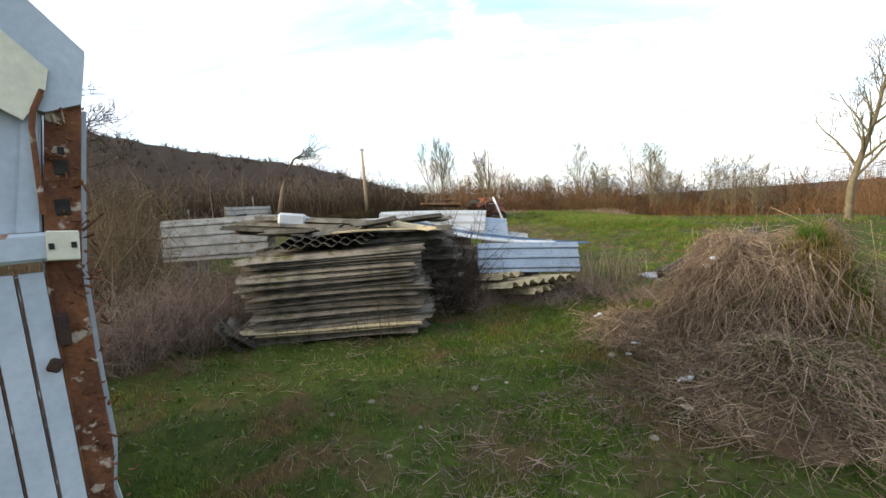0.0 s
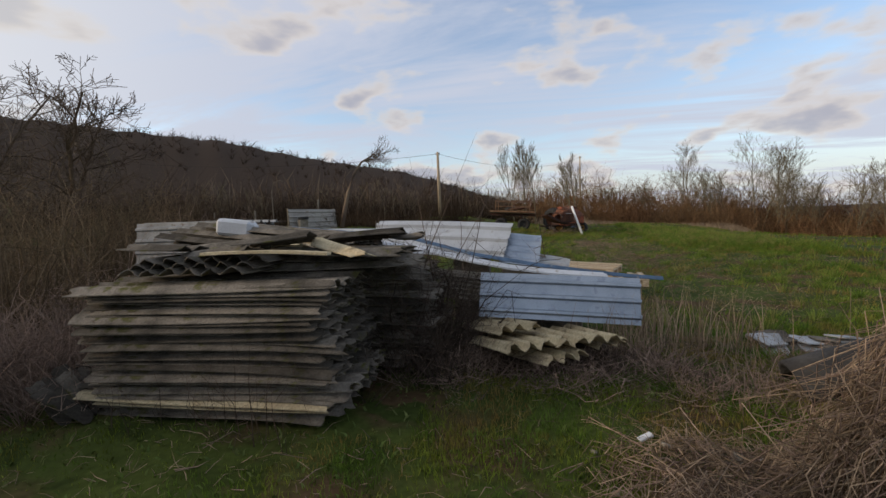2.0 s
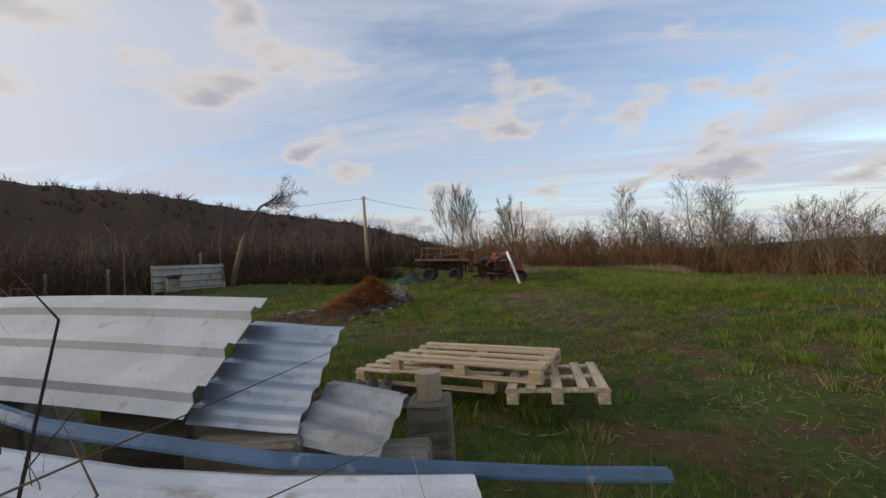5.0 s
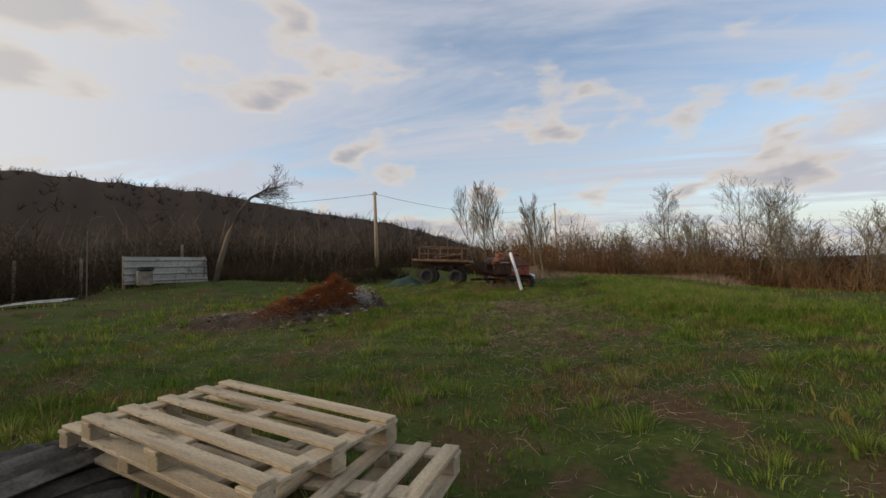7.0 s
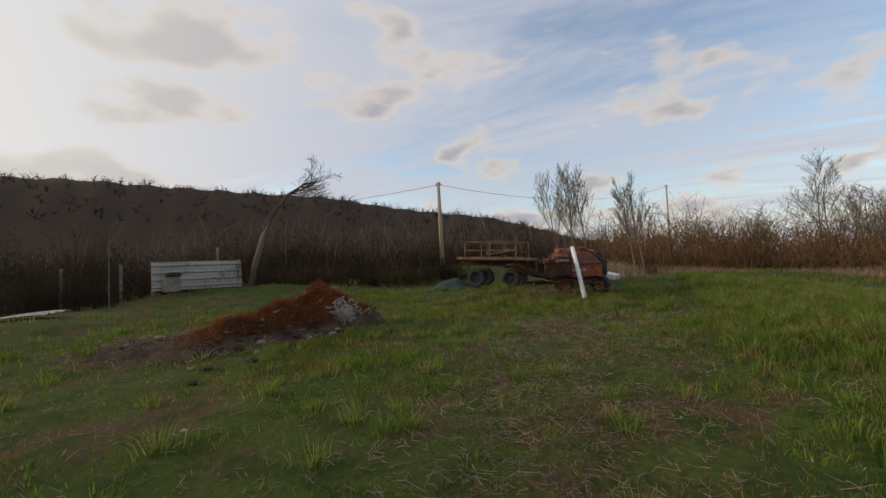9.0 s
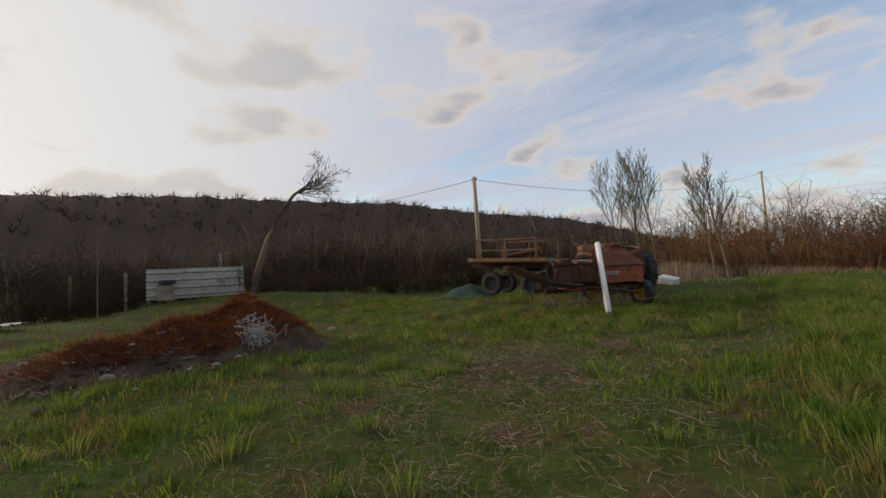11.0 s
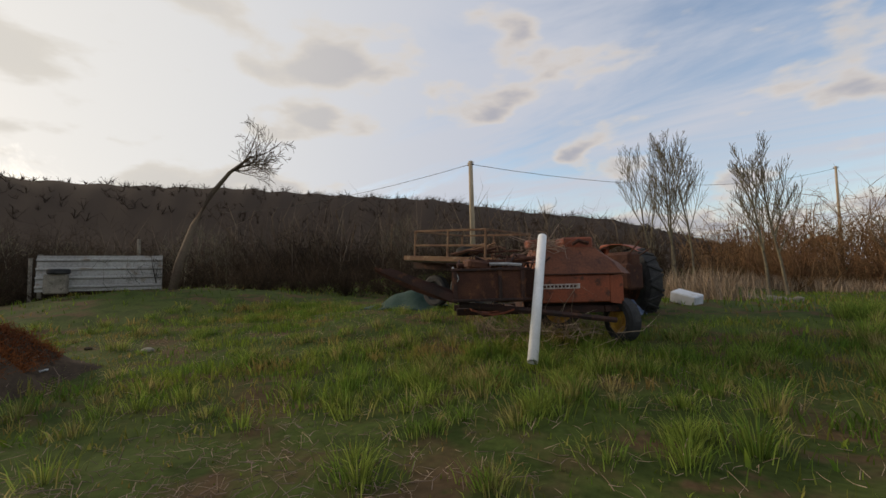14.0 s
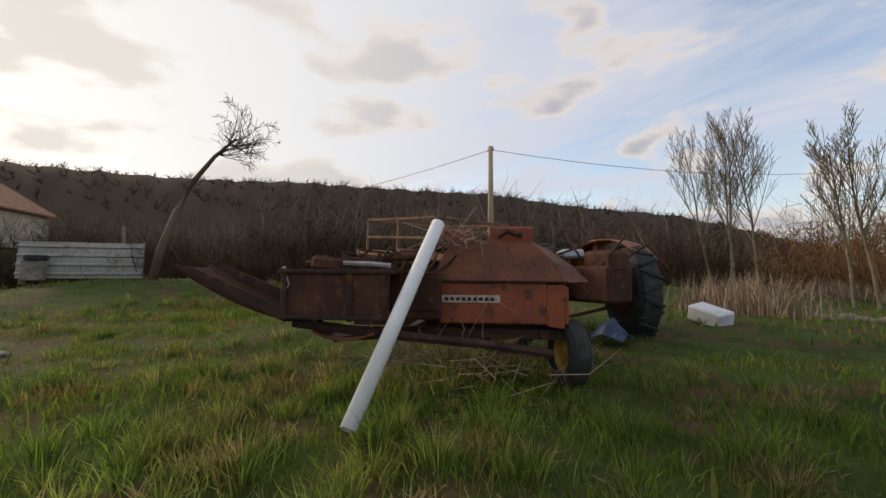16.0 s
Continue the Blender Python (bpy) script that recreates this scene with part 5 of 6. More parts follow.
# tree crowns on the hill
n = 1300
az = rng.uniform(-6, 112, n)
r = 408 - 190 * rng.uniform(0, 1, n) ** 2.2
x, y = -r * np.sin(np.radians(az)), r * np.cos(np.radians(az))
thicket("hill_wood", x, y, rng.uniform(2.5, 5.5, n), "hill", "far wooded hillside in dull brown", 4, 0.16, 0.6, 2, "woodland")
# single trees that stand out of the wood
kinds = [tree("wood_tree", -12 - 4 * k, 38 + 3 * k, 3.6 + 0.5 * k, 0.09, 300 + k, "slender bare tree at the woodland edge", 2, 0.06, 0.5, 0.12, stems=2, group="woodland trees", thick=0.012, mat="twig" if k % 2 else "bark") for k in range(4)]
px, py = band([(-40, 22), (-27, 30), (-15, 33), (-7, 42), (-2, 52)], 56, 1.6)
for k in range(56):
    s = rnd.uniform(0.5, 0.85)
    o = copy_thing(kinds[k % 4], pose(px[k], py[k], land1(px[k], py[k]) - 0.1, 0, 0, rnd.uniform(0, 360)))
    o.scale = (s, s, s)


# ---- grass and weeds ----
def scatter(n, x0, x1, y0, y1):
    return rng.uniform(x0, x1, n), rng.uniform(y0, y1, n)


def clear(x, y):
    """Where grass can stand: not under the stacks."""
    keep = ~((x > -2.5) & (x < 0.2) & (y > 5.1) & (y < 8.6)) & ~((x > -5.5) & (x < 1.9) & (y > 7.3) & (y < 9.3))
    keep &= ~(((x + 1.5) / 1.25) ** 2 + ((y - 19.0) / 2.0) ** 2 < 1) & ~(((x + 2.9) / 1.3) ** 2 + ((y - 17.7) / 1.2) ** 2 < 0.7)
    keep &= ~(((x - 2.95) / 1.0) ** 2 + ((y - 4.0) / 0.9) ** 2 < 1)
    return keep


vs, fs, k = [], [], 0
for n, box, hh, ww in ((210000, (-3.5, 5, 1.2, 8.5), (0.025, 0.085), 0.003), (140000, (-3, 9, 8, 18), (0.03, 0.10), 0.004), (120000, (-5, 11, 16.5, 28), (0.05, 0.15), 0.005), (45000, (-13, 20, 8, 46), (0.07, 0.16), 0.013)):
    x, y = scatter(n, *box)
    p = patch(x, y)
    keep = clear(x, y) & (rng.uniform(0, 1, n) < 0.14 + 1.0 * p * p)
    x, y, p = x[keep], y[keep], p[keep]
    h = rng.uniform(*hh, len(x)) * (0.4 + 1.0 * p)
    v, f = blades(np.stack([x, y, land(x, y) - 0.01], 1), h, ww * rng.uniform(0.7, 1.3, len(x)), rng.uniform(0.1, 0.8, len(x)))
    vs.append(v)
    fs.append(f + k)
    k += len(v)
bulk("grass", np.concatenate(vs), np.concatenate(fs), MAT["grass"], "rough winter grass in patches", "grass")
# tussocks
vs, fs, k = [], [], 0
tx, ty = scatter(560, -6, 11, 8, 27)
tx, ty = np.concatenate([tx, rng.uniform(2.5, 9, 150), rng.uniform(5.6, 11, 620)]), np.concatenate([ty, rng.uniform(22.5, 27, 150), rng.uniform(18.5, 30, 620)])
for x0, y0, per, hh in zip(tx, ty, rng.integers(40, 110, len(tx)), np.where(np.arange(len(tx)) < 710, rng.uniform(0.10, 0.26, len(tx)), rng.uniform(0.16, 0.36, len(tx)))):
    if not clear(np.array([x0]), np.array([y0]))[0] or abs(x0 - np.interp(y0, (8, 12.4, 16.4, 22.5), (3.4, 4.93, 5.6, 6.0))) < 0.35:
        continue
    a, q = rng.uniform(0, 6.283, per), np.abs(rng.normal(0, 0.09, per))
    x, y = x0 + q * np.cos(a), y0 + q * np.sin(a)
    out = np.stack([np.cos(a), np.sin(a), 0 * a], 1)
    v, f = blades(np.stack([x, y, land(x, y) - 0.01], 1), rng.uniform(0.6, 1.1, per) * hh, 0.004, rng.uniform(0.2, 0.9, per), out)
    vs.append(v)
    fs.append(f + k)
    k += len(v)
bulk("grass_tussocks", np.concatenate(vs), np.concatenate(fs), MAT["longgrass"], "long green grass tussocks", "grass")
# dead blades lying in the turf
x, y = scatter(20000, -4, 10, 1, 26)
keep = clear(x, y) & (rng.uniform(0, 1, len(x)) < 1.05 - patch(x, y))
x, y = x[keep], y[keep]
s = np.stack([x, y, land(x, y) + 0.015], 1)
e = s + np.stack([rng.normal(0, 0.08, len(x)), rng.normal(0, 0.08, len(x)), rng.uniform(0.0, 0.07, len(x))], 1)
v, f = sticks(s, e, 0.0025, 0.2)
bulk("dead_grass", v, f, MAT["drypale"], "flattened dead straw in the turf", "dead grass")
n = 1500
x, y = np.concatenate([rng.normal(0.3, 0.5, 500), rng.uniform(-1.5, 2.6, 500), rng.normal(1.2, 0.4, 500)]), np.concatenate([rng.normal(2.6, 0.35, 500), rng.uniform(1.3, 5.2, 500), rng.normal(3.3, 0.4, 500)])
s = np.stack([x, y, land(x, y) + rng.uniform(0.005, 0.05, n)], 1)
v, f = sticks(s, s + rng.normal(0, 1, (n, 3)) * (0.12, 0.10, 0.03), rng.uniform(0.0015, 0.0045, n), 0.35)
bulk("stem_litter", v, f, MAT["dry"], "broken dead stems lying on the ground", "dead stems")
n = 5000
x, y = scatter(n, -3, 5, 1.4, 8)
v, f = blades(np.stack([x, y, land(x, y) - 0.005], 1), rng.uniform(0.03, 0.07, n), rng.uniform(0.006, 0.014, n), rng.uniform(0.6, 1.3, n))
bulk("weed_leaves", v, f, MAT["greenmoss"], "small broad-leaved weeds in the turf", "weeds")
# dry grass strip before the hedge
px, py = band([(3, 54), (9, 49.5), (17, 46.5), (24, 43), (30, 38), (34, 30)], 16000, 0.9)
v, f = blades(np.stack([px, py, land(px, py)], 1), rng.uniform(0.4, 1.0, len(px)), 0.018, rng.uniform(0.1, 0.6, len(px)))
bulk("dry_grass_strip", v, f, MAT["drypale"], "tall tan dead grass along the hedge", "dead grass")
# dead stalks by the heap
px, py = band([(1.9, 7.0), (2.6, 7.4), (3.3, 7.2)], 420, 0.25)
v, f = blades(np.stack([px, py, land(px, py)], 1), rng.uniform(0.15, 0.75, len(px)), 0.004, rng.uniform(0.1, 0.7, len(px)))
bulk("dead_stalks", v, f, MAT["drypale"], "pale dead stalks beside the heap", "dead stalks")
s = np.stack([*band([(1.9, 7.3), (3.4, 7.6)], 14, 0.2), np.zeros(14)], 1)
s[:, 2] = land(s[:, 0], s[:, 1])
v, f = sticks(s, s + np.stack([rng.normal(0, 0.12, 14), rng.normal(0, 0.1, 14), rng.uniform(0.5, 1.1, 14)], 1), 0.005, 0.06)
bulk("tall_stalks", v, f, MAT["drypale"], "tall thin dead stalks beside the heap", "dead stalks")

px, py = band([(3.0, 33.2), (3.9, 33.0), (4.7, 32.4)], 900, 0.35)
v, f = blades(np.stack([px, py, land(px, py)], 1), rng.uniform(0.3, 1.0, len(px)), 0.008, rng.uniform(0.1, 0.8, len(px)))
bulk("dead_weeds", v, f, MAT["drypale"], "tan clump of dead weeds beyond the machines", "dead weeds")
n = 5200
x, y = np.concatenate([rng.normal(3.9, 0.9, n // 2), rng.normal(4.2, 0.7, n // 2)]), np.concatenate([rng.normal(19.6, 1.3, n // 2), rng.normal(16.0, 1.4, n // 2)])
s = np.stack([x, y, land(x, y) + rng.uniform(0.01, 0.05, n)], 1)
v, f = sticks(s, s + np.stack([rng.normal(0, 0.09, n), rng.normal(0, 0.09, n), rng.uniform(0, 0.05, n)], 1), rng.uniform(0.0016, 0.0036, n), 0.3)
bulk("straw_litter", v, f, MAT["dry"], "trampled brown straw on thin turf", "dead grass")

# ---- heap of dead growth ----
def heap_z(x, y):
    x, y = np.asarray(x, float), np.asarray(y, float)
    a = 1.08 * np.exp(-(((x - 3.15) / 0.86) ** 2 + ((y - 4.1) / 0.84) ** 2) ** 2.4)
    b = 0.36 * np.exp(-(((x - 2.15) / 0.62) ** 2 + ((y - 2.95) / 0.75) ** 2))
    c = 0.25 * np.exp(-(((x - 2.0) / 0.6) ** 2 + ((y - 4.7) / 0.55) ** 2))
    d = 0.30 * np.exp(-(((x - 2.8) / 0.5) ** 2 + ((y - 3.0) / 0.5) ** 2))
    lump = 0.10 * np.sin(5.1 * x + 2 * y + np.sin(4 * y)) * np.sin(4.3 * y - x) + 0.06 * np.sin(9 * x - 3 * y) * np.sin(8 * y + 2 * x)
    return (a + b + c + d) * (1 + 1.3 * lump) + 0.3 * lump * np.clip(a + b + c + d, 0, 1)


gx, gy = np.linspace(1.0, 4.6, 46), np.linspace(1.8, 6.2, 54)
hs = Shape().shell([[(a, b, land1(a, b) - 0.17 + float(heap_z(a, b))) for a in gx] for b in gy], 0.05)
heap = thing("compost_heap", pose(0, 0, 0), "tall heap of dead matted brown plant stalks", "heap")
part("core", hs, MAT["straw"], heap, smooth=True)
n = 19000
x, y = rng.normal(2.75, 0.75, n), rng.normal(3.75, 0.95, n)
hz = heap_z(x, y)
keep = (hz > 0.10) & (x > 1.0) & (x < 4.5) & (y > 1.9) & (y < 6)
x, y, hz = x[keep], y[keep], hz[keep]
base = np.stack([x, y, land(x, y) - 0.05 + hz + rng.uniform(-0.02, 0.05, len(x))], 1)
gxn, gyn = heap_z(x + 0.05, y) - hz, heap_z(x, y + 0.05) - hz
down = -np.stack([gxn, gyn], 1) / (np.hypot(gxn, gyn)[:, None] + 1e-4)
along = down * rng.uniform(-0.12, 0.18, len(x))[:, None] + rng.normal(0, 0.15, (len(x), 2))
ex, ey = base[:, 0] + along[:, 0], base[:, 1] + along[:, 1]
end = np.stack([ex, ey, land(ex, ey) - 0.05 + heap_z(ex, ey) + rng.uniform(-0.03, 0.13, len(x))], 1)
half = int(len(x) * 0.4)
for name, sl, mt in (("stalk_layer", slice(0, half), "dry"), ("stalk_layer", slice(half, None), "drypale")):
    v, f = sticks(base[sl], end[sl], rng.uniform(0.0016, 0.0046, len(base[sl])), 0.45)
    bulk(name, v, f, MAT[mt], "", "", heap)
x, y = rng.normal(3.12, 0.13, 2600), rng.normal(3.45, 0.30, 2600)
v, f = blades(np.stack([x, y, land(x, y) - 0.06 + heap_z(x, y)], 1), rng.uniform(0.1, 0.26, len(x)), 0.004, rng.uniform(0.2, 0.9, len(x)))
bulk("grass_tuft", v, f, MAT["grass"], "", "", heap)
wx, wy = rng.normal(2.45, 0.3, 900), rng.normal(3.0, 0.35, 900)
v, f = blades(np.stack([wx, wy, land(wx, wy) - 0.06 + heap_z(wx, wy)], 1), rng.uniform(0.03, 0.10, 900), 0.012, rng.uniform(0.5, 1.2, 900))
bulk("weed_leaves", v, f, MAT["greenmoss"], "", "", heap)
n = 1800
x, y = rng.normal(2.1, 0.5, n), rng.normal(3.4, 1.0, n)
s = np.stack([x, y, land(x, y) + np.maximum(heap_z(x, y) - 0.05, 0) + rng.uniform(0.0, 0.08, n)], 1)
v, f = sticks(s, s + rng.normal(0, 1, (n, 3)) * (0.16, 0.16, 0.07), rng.uniform(0.0015, 0.004, n), 0.5)
bulk("twig_litter", v, f, MAT["twig"], "", "", heap)
for k in range(22):
    x, y = rng.uniform(1.5, 3.0), rng.uniform(2.4, 5.2)
    put("debris_scrap", Shape().box((rng.uniform(0.04, 0.13), rng.uniform(0.03, 0.07), 0.02), chamfer=0.006), "stone" if k % 3 else "white",
        pose(x, y, land1(x, y) - 0.02 + float(heap_z(x, y)), rng.uniform(-25, 25), rng.uniform(-25, 25), rng.uniform(0, 180)), "small pale scrap caught in dead growth", "debris", "scraps")
# half-buried dark trough behind the heap
tg = Shape().shell([[(u, 0.2 * math.sin(a), 0.22 * math.cos(a)) for a in np.linspace(-1.2, 1.2, 9)] for u in np.linspace(0, 1.15, 8)], 0.03)
put("rubber_trough", tg, "rubber", pose(2.58, 5.02, 0.58, 0, -22, -8), "dark half-round rubber piece lying on the heap", "rubber scrap", smooth=True)


# ---- rubble ----
def stone(name, x, y, size, mat, label, group, lift=0.0):
    bm = bmesh.new()
    bmesh.ops.create_icosphere(bm, subdivisions=2, radius=size)
    for q in bm.verts:
        q.co *= 0.75 + 0.5 * noise.noise(q.co * 6 / (size * 12) + Vector((x * 3, y * 3, 0))) + 0.15
        q.co.z *= 0.6
    me = bpy.data.meshes.new(name)
    bm.to_mesh(me)
    bm.free()
    me.materials.append(MAT[mat])
    ob = new(name, me)
    ob.matrix_basis = pose(x, y, land1(x, y) + size * 0.25 + lift, 0, 0, rnd.uniform(0, 360))
    return tagged(ob, label, "stone", group)


for k in range(7):
    stone("rubble", 4.9 + 0.16 * k, 33.4 + rnd.uniform(-0.3, 0.3), rnd.uniform(0.08, 0.17), "stone", "pale rubble lump beyond the machines", "far rubble")
stone("pale_rock", 3.55, 7.65, 0.07, "stone", "pale limestone rock in dead stalks", "rocks", 0.04)
for k in range(26):
    x, y = rnd.uniform(-1.2, 2.6), rnd.uniform(2.2, 5.2)
    stone("stone", x, y, rnd.uniform(0.012, 0.038), "stone", "small pale stone in the turf", "stones in the turf")
for k in range(5):
    q = thing("slate_pile", pose(3.62 + 0.20 * k, 7.5 + rnd.uniform(-0.2, 0.2), land1(3.62 + 0.20 * k, 7.5) + 0.07, rnd.uniform(-12, 12), rnd.uniform(-14, 8), rnd.uniform(0, 90)), "broken grey sheet pieces lying in grass", "sheet fragment", "broken pieces")
    part("slab", Shape().box((0.5, 0.22, 0.02), chamfer=0.006).box((0.4, 0.2, 0.02), (0.05, 0.04, 0.03), (4, 6, 20), chamfer=0.006), MAT["cement" if k % 2 else "galvold"], q)

# ---- rusty wire heap ----
def rust_z(x, y):
    """The heap's height: a tall end, a long low ridge and spoil towards the wood."""
    x, y = np.asarray(x, float), np.asarray(y, float)

    def lump(x0, y0, rx, ry, h):
        return h * np.exp(-((x - x0) / rx) ** 2 - ((y - y0) / ry) ** 2)

    a = lump(-1.45, 20.1, 0.62, 0.9, 0.92) + lump(-1.5, 18.7, 0.55, 0.9, 0.56) + lump(-0.5, 20.3, 0.42, 0.4, 0.42) + lump(-0.65, 19.55, 0.4, 0.36, 0.30) + lump(-1.7, 17.5, 0.5, 0.6, 0.34)
    return a * (1 + 0.10 * np.sin(6 * y + 3 * x) + 0.07 * np.sin(13 * x - 9 * y)) + lump(-3.0, 17.6, 1.5, 1.5, 0.20)


rh = thing("scrap_heap", pose(0, 0, 0), "low burnt heap of rusty orange wire and ash", "heap")
part("core", Shape().shell([[(a, b, land1(a, b) - 0.07 + 0.9 * float(rust_z(a, b)) + 0.03 * math.sin(9 * a) * math.sin(8 * b)) for a in np.linspace(-6.2, 1.0, 60)] for b in np.linspace(15.4, 22.2, 60)], 0.05), MAT["earth"], rh, smooth=True)
n = 30000
x, y = rng.normal(-1.35, 0.55, n), rng.normal(19.2, 1.15, n)
hz = rust_z(x, y)
keep = (hz > 0.24) & (np.sin(2.1 * y + 1.4) + 0.8 * np.sin(3.3 * x - y) + rng.normal(0, 0.5, n) > -1.1)
x, y, hz = x[keep], y[keep], hz[keep]
s = np.stack([x, y, land(x, y) - 0.06 + 0.9 * hz], 1)
v, f = sticks(s, s + rng.normal(0, 1, (len(x), 3)) * (0.06, 0.06, 0.05) + (0, 0, 0.035), 0.004, 0.6)
bulk("wire_tangle", v, f, MAT["rustfibre"], "", "", rh)
n = 1500
x, y = rng.normal(-2.2, 1.2, n), rng.normal(18.2, 1.2, n)
s = np.stack([x, y, land(x, y) - 0.05 + 0.9 * rust_z(x, y)], 1)
v, f = sticks(s, s + rng.normal(0, 1, (n, 3)) * (0.13, 0.13, 0.05) + (0, 0, 0.03), 0.005, 0.4)
bulk("stem_litter", v, f, MAT["dry"], "", "", rh)
for k in range(16):
    x, y = rnd.gauss(-1.1, 0.5), rnd.gauss(18.7, 0.9)
    put("debris_scrap", Shape().box((rnd.uniform(0.06, 0.2), rnd.uniform(0.04, 0.09), 0.02), chamfer=0.006), "white" if k % 3 == 0 else "stone",
        pose(x, y, land1(x, y) - 0.04 + 0.9 * float(rust_z(x, y)), rnd.uniform(-20, 20), rnd.uniform(-20, 20), rnd.uniform(0, 180)), "small pale scrap lying on a burnt heap", "debris", "scraps on the burnt heap")
nw = thing("twine_tangle", pose(-0.46, 19.48, land1(-0.46, 19.48) + 0.34), "pale grey tangle of baler twine on a heap", "twine")
rg = random.Random(9)
core = Shape()
for k in range(34):
    pts, q = [], Vector((rg.gauss(0, 0.13), rg.gauss(0, 0.1), rg.gauss(0, 0.12)))
    for i in range(9):
        pts.append(q.copy())
        q += Vector((rg.gauss(0, 0.08), rg.gauss(0, 0.06), rg.gauss(0, 0.08))) - q * 0.12
    core.tube(pts, 0.0045, 4)
tagged(part("twine_mass", core, MAT["rope"], nw), "", "", "", "stuff")
for k in range(90):
    x, y = rnd.gauss(-1.5, 1.3), rnd.gauss(18.5, 1.2)
    stone("rubble", x, y, rnd.uniform(0.03, 0.10), "stone" if k % 3 == 0 else "earth", "broken rubble piece around a burnt heap", "rubble", max(0.0, 0.75 * float(rust_z(x, y)) - 0.05))

# ---- van body at the start ----
VAN = Matrix.Translation((-1.23, 1.40, 0)) @ pose(0, 0, 0, 0, 0, 38)   # x to its far side, y away
van = thing("van_body", VAN, "rusted white van body with a rotten corner pillar", "vehicle")
rim = [(0.02, 0.25), (0.0, 0.6), (-0.03, 0.82), (-0.012, 0.97), (-0.022, 1.3), (-0.024, 1.57), (0.0, 1.8), (0.033, 2.08), (0.06, 2.24), (-0.10, 2.42), (-0.5, 2.56), (-1.7, 2.6)]
part("corner_pillar", Shape().prism(rim[:8] + [(x - 0.085, zz) for x, zz in rim[:8][::-1]], 0.10), MAT["vanrust"], van, "flaking rusty corner pillar")
part("pillar_edge", Shape().prism([(x + 0.012, zz) for x, zz in rim[:8]] + [(x - 0.008, zz) for x, zz in rim[:8][::-1]], 0.03), MAT["vanpaint"], van, m=pose(0, 0.08, 0))
part("rear_panel", Shape().prism([(x - 0.088, zz) for x, zz in rim[:6]] + [(-1.7, 1.57), (-1.7, 0.25)], 0.05), MAT["vanpaint"], van, "white lower rear panel with rust blisters", m=pose(0, 0.01, 0))
for k, (xa, xb) in enumerate(((-0.155, -0.10), (-0.225, -0.165), (-0.30, -0.235))):
    part("panel_fold", Shape().prism([(xa + 0.02, 0.3), (xb + 0.02, 0.3), (xb - 0.01, 1.58), (xa - 0.01, 1.58)], 0.025), MAT["vanpaint"], van, m=pose(0, -0.012 - 0.006 * (k % 2), 0))
    part("seam", Shape().prism([(xb + 0.024, 0.3), (xb + 0.027, 0.3), (xb - 0.003, 1.57), (xb - 0.006, 1.57)], 0.006), MAT["vanrust"], van, m=pose(0, -0.014, 0))
part("cross_bar", Shape().box((1.6, 0.04, 0.085), (-0.82, -0.035, 1.655), chamfer=0.01), MAT["vanpaint"], van, "white cross bar with rusted end")
part("bar_end", Shape().box((0.075, 0.012, 0.088), (-0.055, -0.058, 1.655), (0, 4, 0), chamfer=0.006), MAT["cream"], van)
part("upper_panel", Shape().prism([(-0.10, 1.70), (-0.06, 2.08), (-1.7, 2.08), (-1.7, 1.70)], 0.05), MAT["vanpaint"], van, m=pose(0, 0.01, 0))
part("upper_fold", Shape().prism([(-0.155, 1.70), (-0.105, 1.70), (-0.068, 2.06), (-0.10, 2.06)], 0.02), MAT["vanpaint"], van, m=pose(0, -0.008, 0))
part("roof_corner", Shape().prism([(-0.05, 2.05)] + rim[7:] + [(-1.7, 2.09), (-0.2, 2.09)], 0.06), MAT["vanpaint"], van, m=pose(0, -0.02, 0))
part("cream_patch", Shape().prism([(-0.045, 2.10), (-0.03, 2.17), (-0.12, 2.27), (-0.5, 2.42), (-0.5, 2.02), (-0.16, 2.06), (-0.10, 2.02)], 0.01), MAT["cream"], van, "torn cream trim", m=pose(0, -0.034, 0))
part("torn_edge", Shape().tube([(-0.05, -0.03, 2.11), (-0.075, -0.035, 2.05), (-0.085, -0.03, 2.0), (-0.09, -0.02, 1.75)], 0.008), MAT["vanrust"], van)
part("side", Shape().box((0.04, 2.4, 1.9), (-0.10, 1.3, 1.2), chamfer=0.02), MAT["vanpaint"], van)
part("roof", Shape().box((1.6, 2.4, 0.05), (-0.95, 1.25, 2.5), chamfer=0.02), MAT["vanpaint"], van)
part("far_side", Shape().box((0.04, 2.4, 2.1), (-1.72, 1.3, 1.3), chamfer=0.02), MAT["vanpaint"], van)
part("sill", Shape().box((1.5, 2.3, 0.25), (-0.9, 1.25, 0.14), chamfer=0.03), MAT["vanrust"], van)
for zz, xx, rr in ((1.94, -0.03, 0.010), (1.89, -0.035, 0.02), (1.77, -0.045, 0.022), (1.655, -0.03, 0.008), (1.655, -0.08, 0.008)):
    part("rust_hole", Shape().box((rr * 1.6, 0.004, rr * 2.2), chamfer=0.0015), MAT["dark"], van, m=pose(xx, -0.004 if zz > 1.7 else -0.068, zz))
part("latch", Shape().box((0.03, 0.025, 0.10), (-0.085, -0.02, 1.40), chamfer=0.006).box((0.035, 0.02, 0.04), (-0.115, -0.035, 1.30), (0, 30, 0), chamfer=0.006), MAT["darkrust"], van)
fl = rng.uniform((-0.07, -0.03, 0.3), (0.02, 0.0, 2.08), (150, 3))
v, f = sticks(fl, fl + rng.normal(0, 1, (150, 3)) * (0.02, 0.008, 0.02), 0.006, 0.5)
bulk("rust_flakes", v, f, MAT["vanrust"], "", "", van)

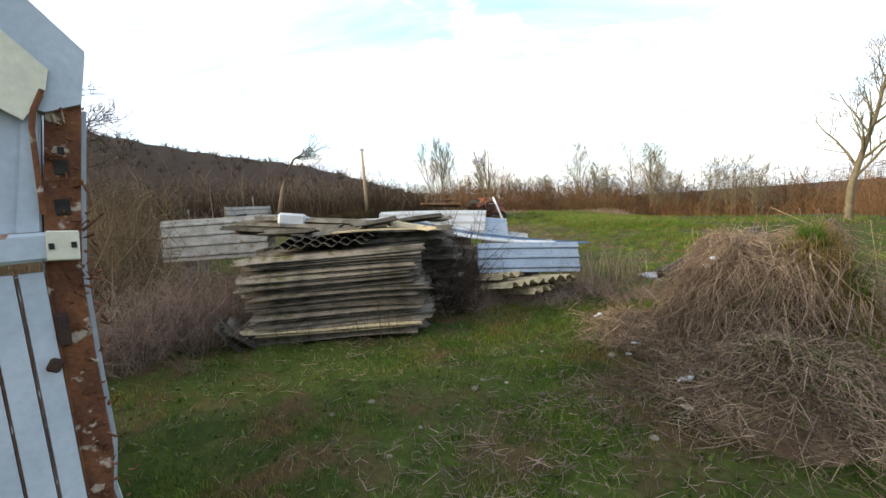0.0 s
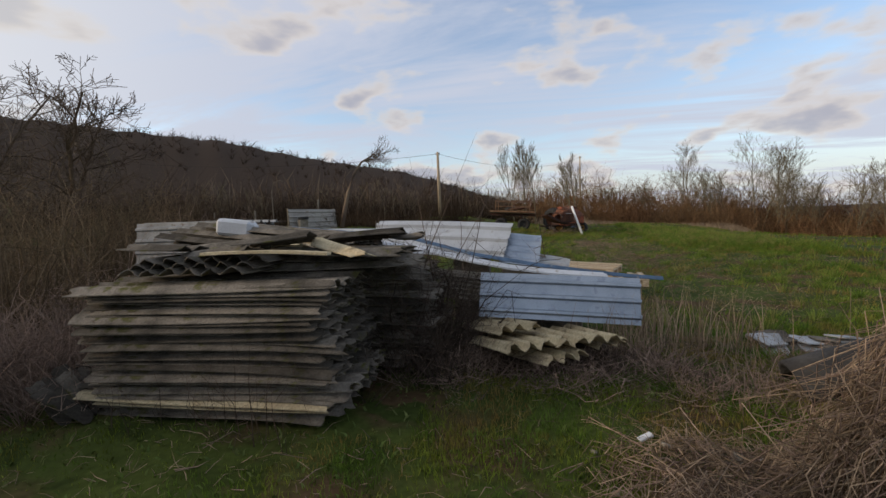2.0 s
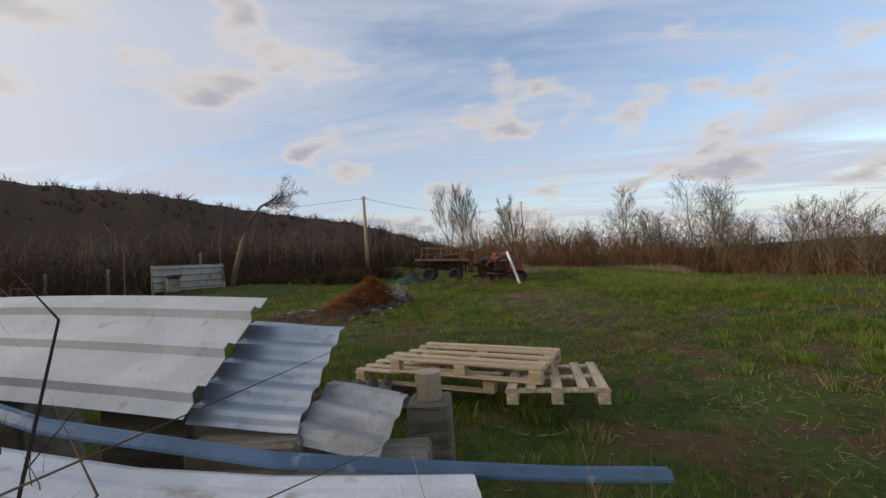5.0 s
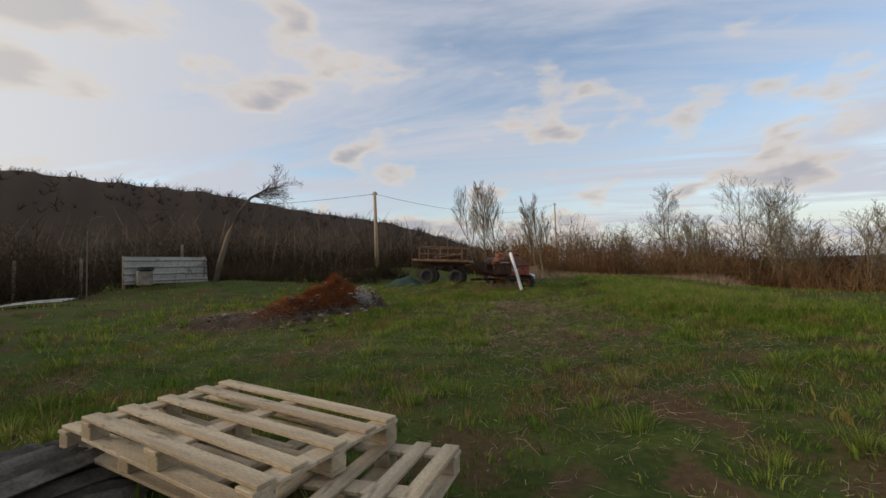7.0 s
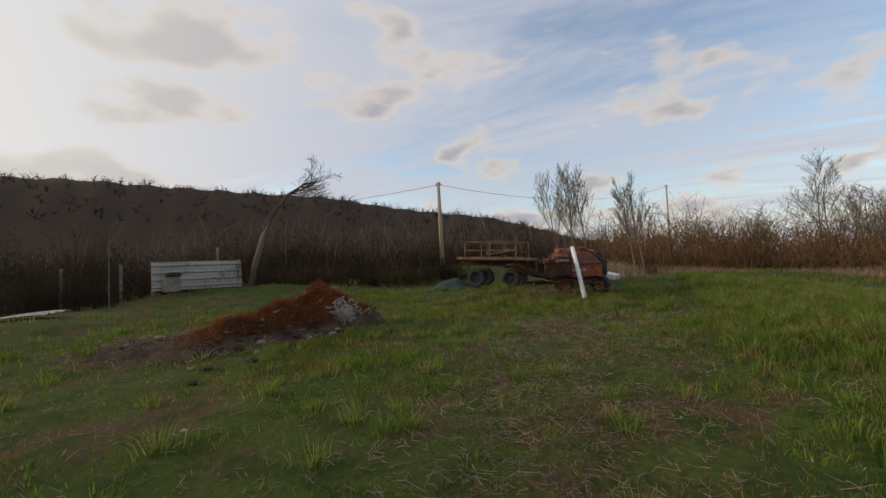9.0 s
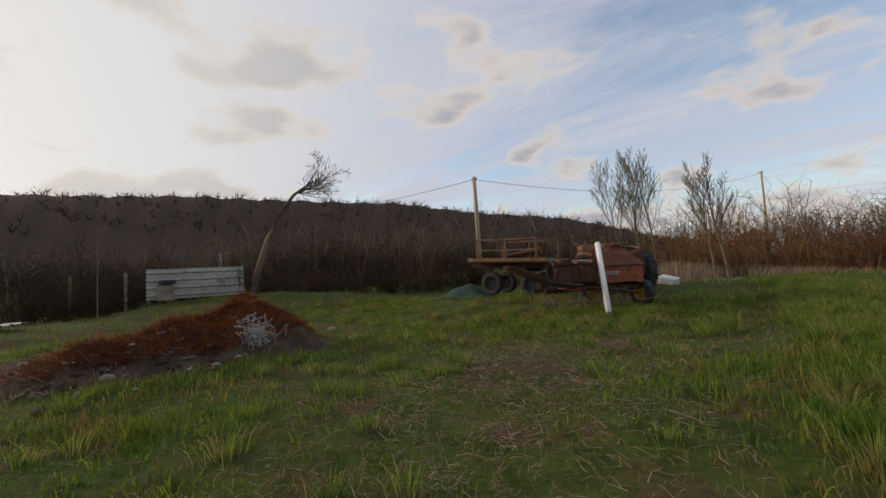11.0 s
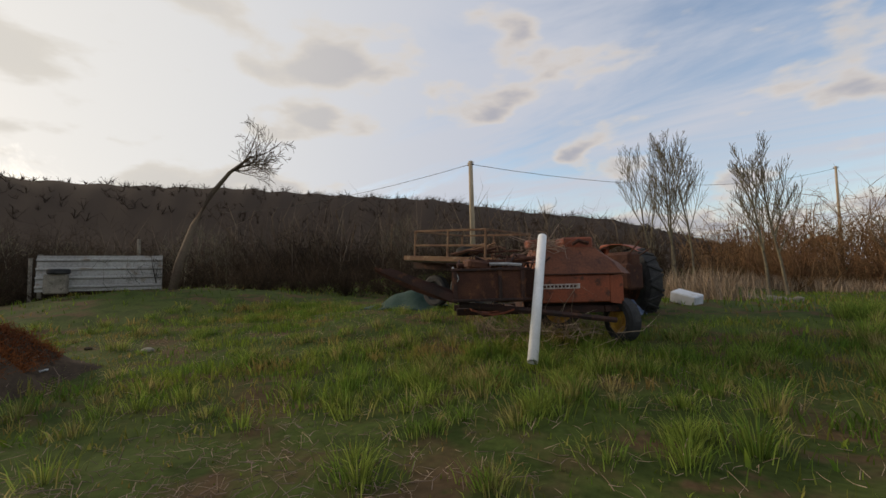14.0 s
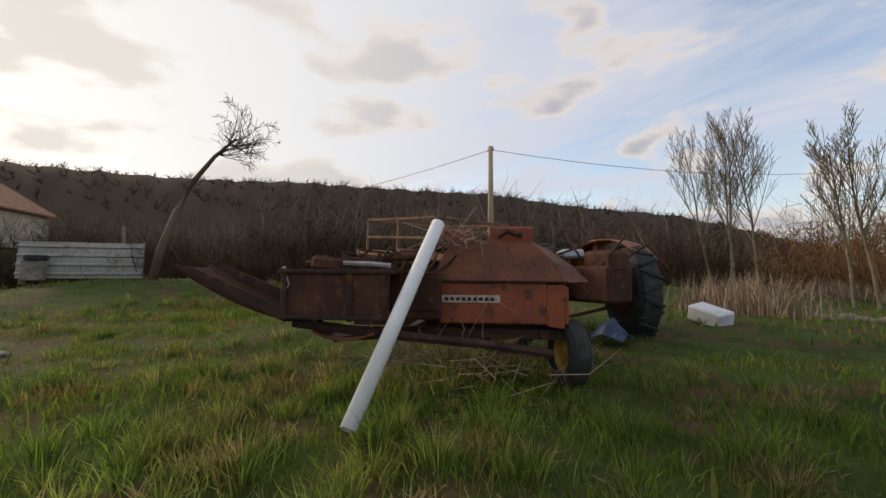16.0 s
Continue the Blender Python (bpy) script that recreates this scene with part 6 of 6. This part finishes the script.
tin = thing("fallen_sheet", pose(-9.2, 18.1, land1(-9.2, 18.1) + 0.10, 4, -3, 20), "pale ribbed metal sheet lying in the grass", "metal sheet")
part("sheet", rib_sheet(1.5, 3, 0.22, 0.03, 0.004, 0.02), MAT["galvold"], tin)

STAKE = (-10.65, 20.66)
st = thing("hooked_stake", pose(STAKE[0], STAKE[1], land1(*STAKE) - 0.1), "tall thin pale stake with a hooked top", "stake")
part("rod", Shape().tube([(0, 0, 0), (0.02, 0, 1.2), (0.0, 0.02, 2.4), (0.08, 0.05, 2.8), (0.3, 0.15, 2.95), (0.5, 0.25, 2.9)], [0.022, 0.019, 0.017, 0.014, 0.012, 0.01], 6), MAT["oldwood"], st)
for px, py, hh in ((-10.2, 23.4, 1.7), (-12.6, 21.2, 1.5), (-14.0, 20.0, 1.6)):
    put("fence_post", Shape().box((0.08, 0.08, hh), chamfer=0.01), "oldwood", pose(px, py + 0.9, land1(px, py + 0.9) + hh / 2 - 0.1, 1, 2, 15), "weathered wooden fence post at the meadow edge", "post", "fence posts")

# ---- house beyond the meadow ----
house = thing("house", pose(-42.0, 15.0, land1(-42, 15.0) + 0.1, 0, 0, 62), "cream rendered house with a tiled roof", "house")
part("wall", Shape().prism([(-4, 0), (4, 0), (4, 3.4), (0, 6.0), (-4, 3.4)], 9), MAT["plaster"], house)
for s in (-1, 1):
    part("roof", Shape().add([(0, -0.4, 6.15), (s * 4.5, -0.4, 3.2), (s * 4.5, 9.4, 3.2), (0, 9.4, 6.15), (0, -0.4, 6.0), (s * 4.5, -0.4, 3.05), (s * 4.5, 9.4, 3.05), (0, 9.4, 6.0)],
         [(0, 1, 2, 3), (4, 5, 6, 7), (0, 1, 5, 4), (1, 2, 6, 5), (2, 3, 7, 6), (3, 0, 4, 7)]), MAT["rooftile"], house, "terracotta tiled roof")
for x in (-2, 1.6):
    w = part("window", Shape().box((1.3, 0.1, 1.3), (x, -0.02, 1.7)), MAT["white"], house)
    part("pane", Shape().box((1.1, 0.04, 1.1), (x, -0.09, 1.7)), MAT["glass"], w)

shed = thing("white_shed", pose(8.2, 71.0, land1(8.2, 71.0), 0, 0, -15), "small far white shed between trees", "shed")
part("wall", Shape().box((2.6, 2.0, 2.0), (0, 0, 1.0), chamfer=0.02), MAT["white"], shed)
part("roof", Shape().prism([(-1.5, 2.0), (1.5, 2.0), (0, 2.7)], 2.3), MAT["rooftile"], shed, m=pose(0, -1.15, 0))
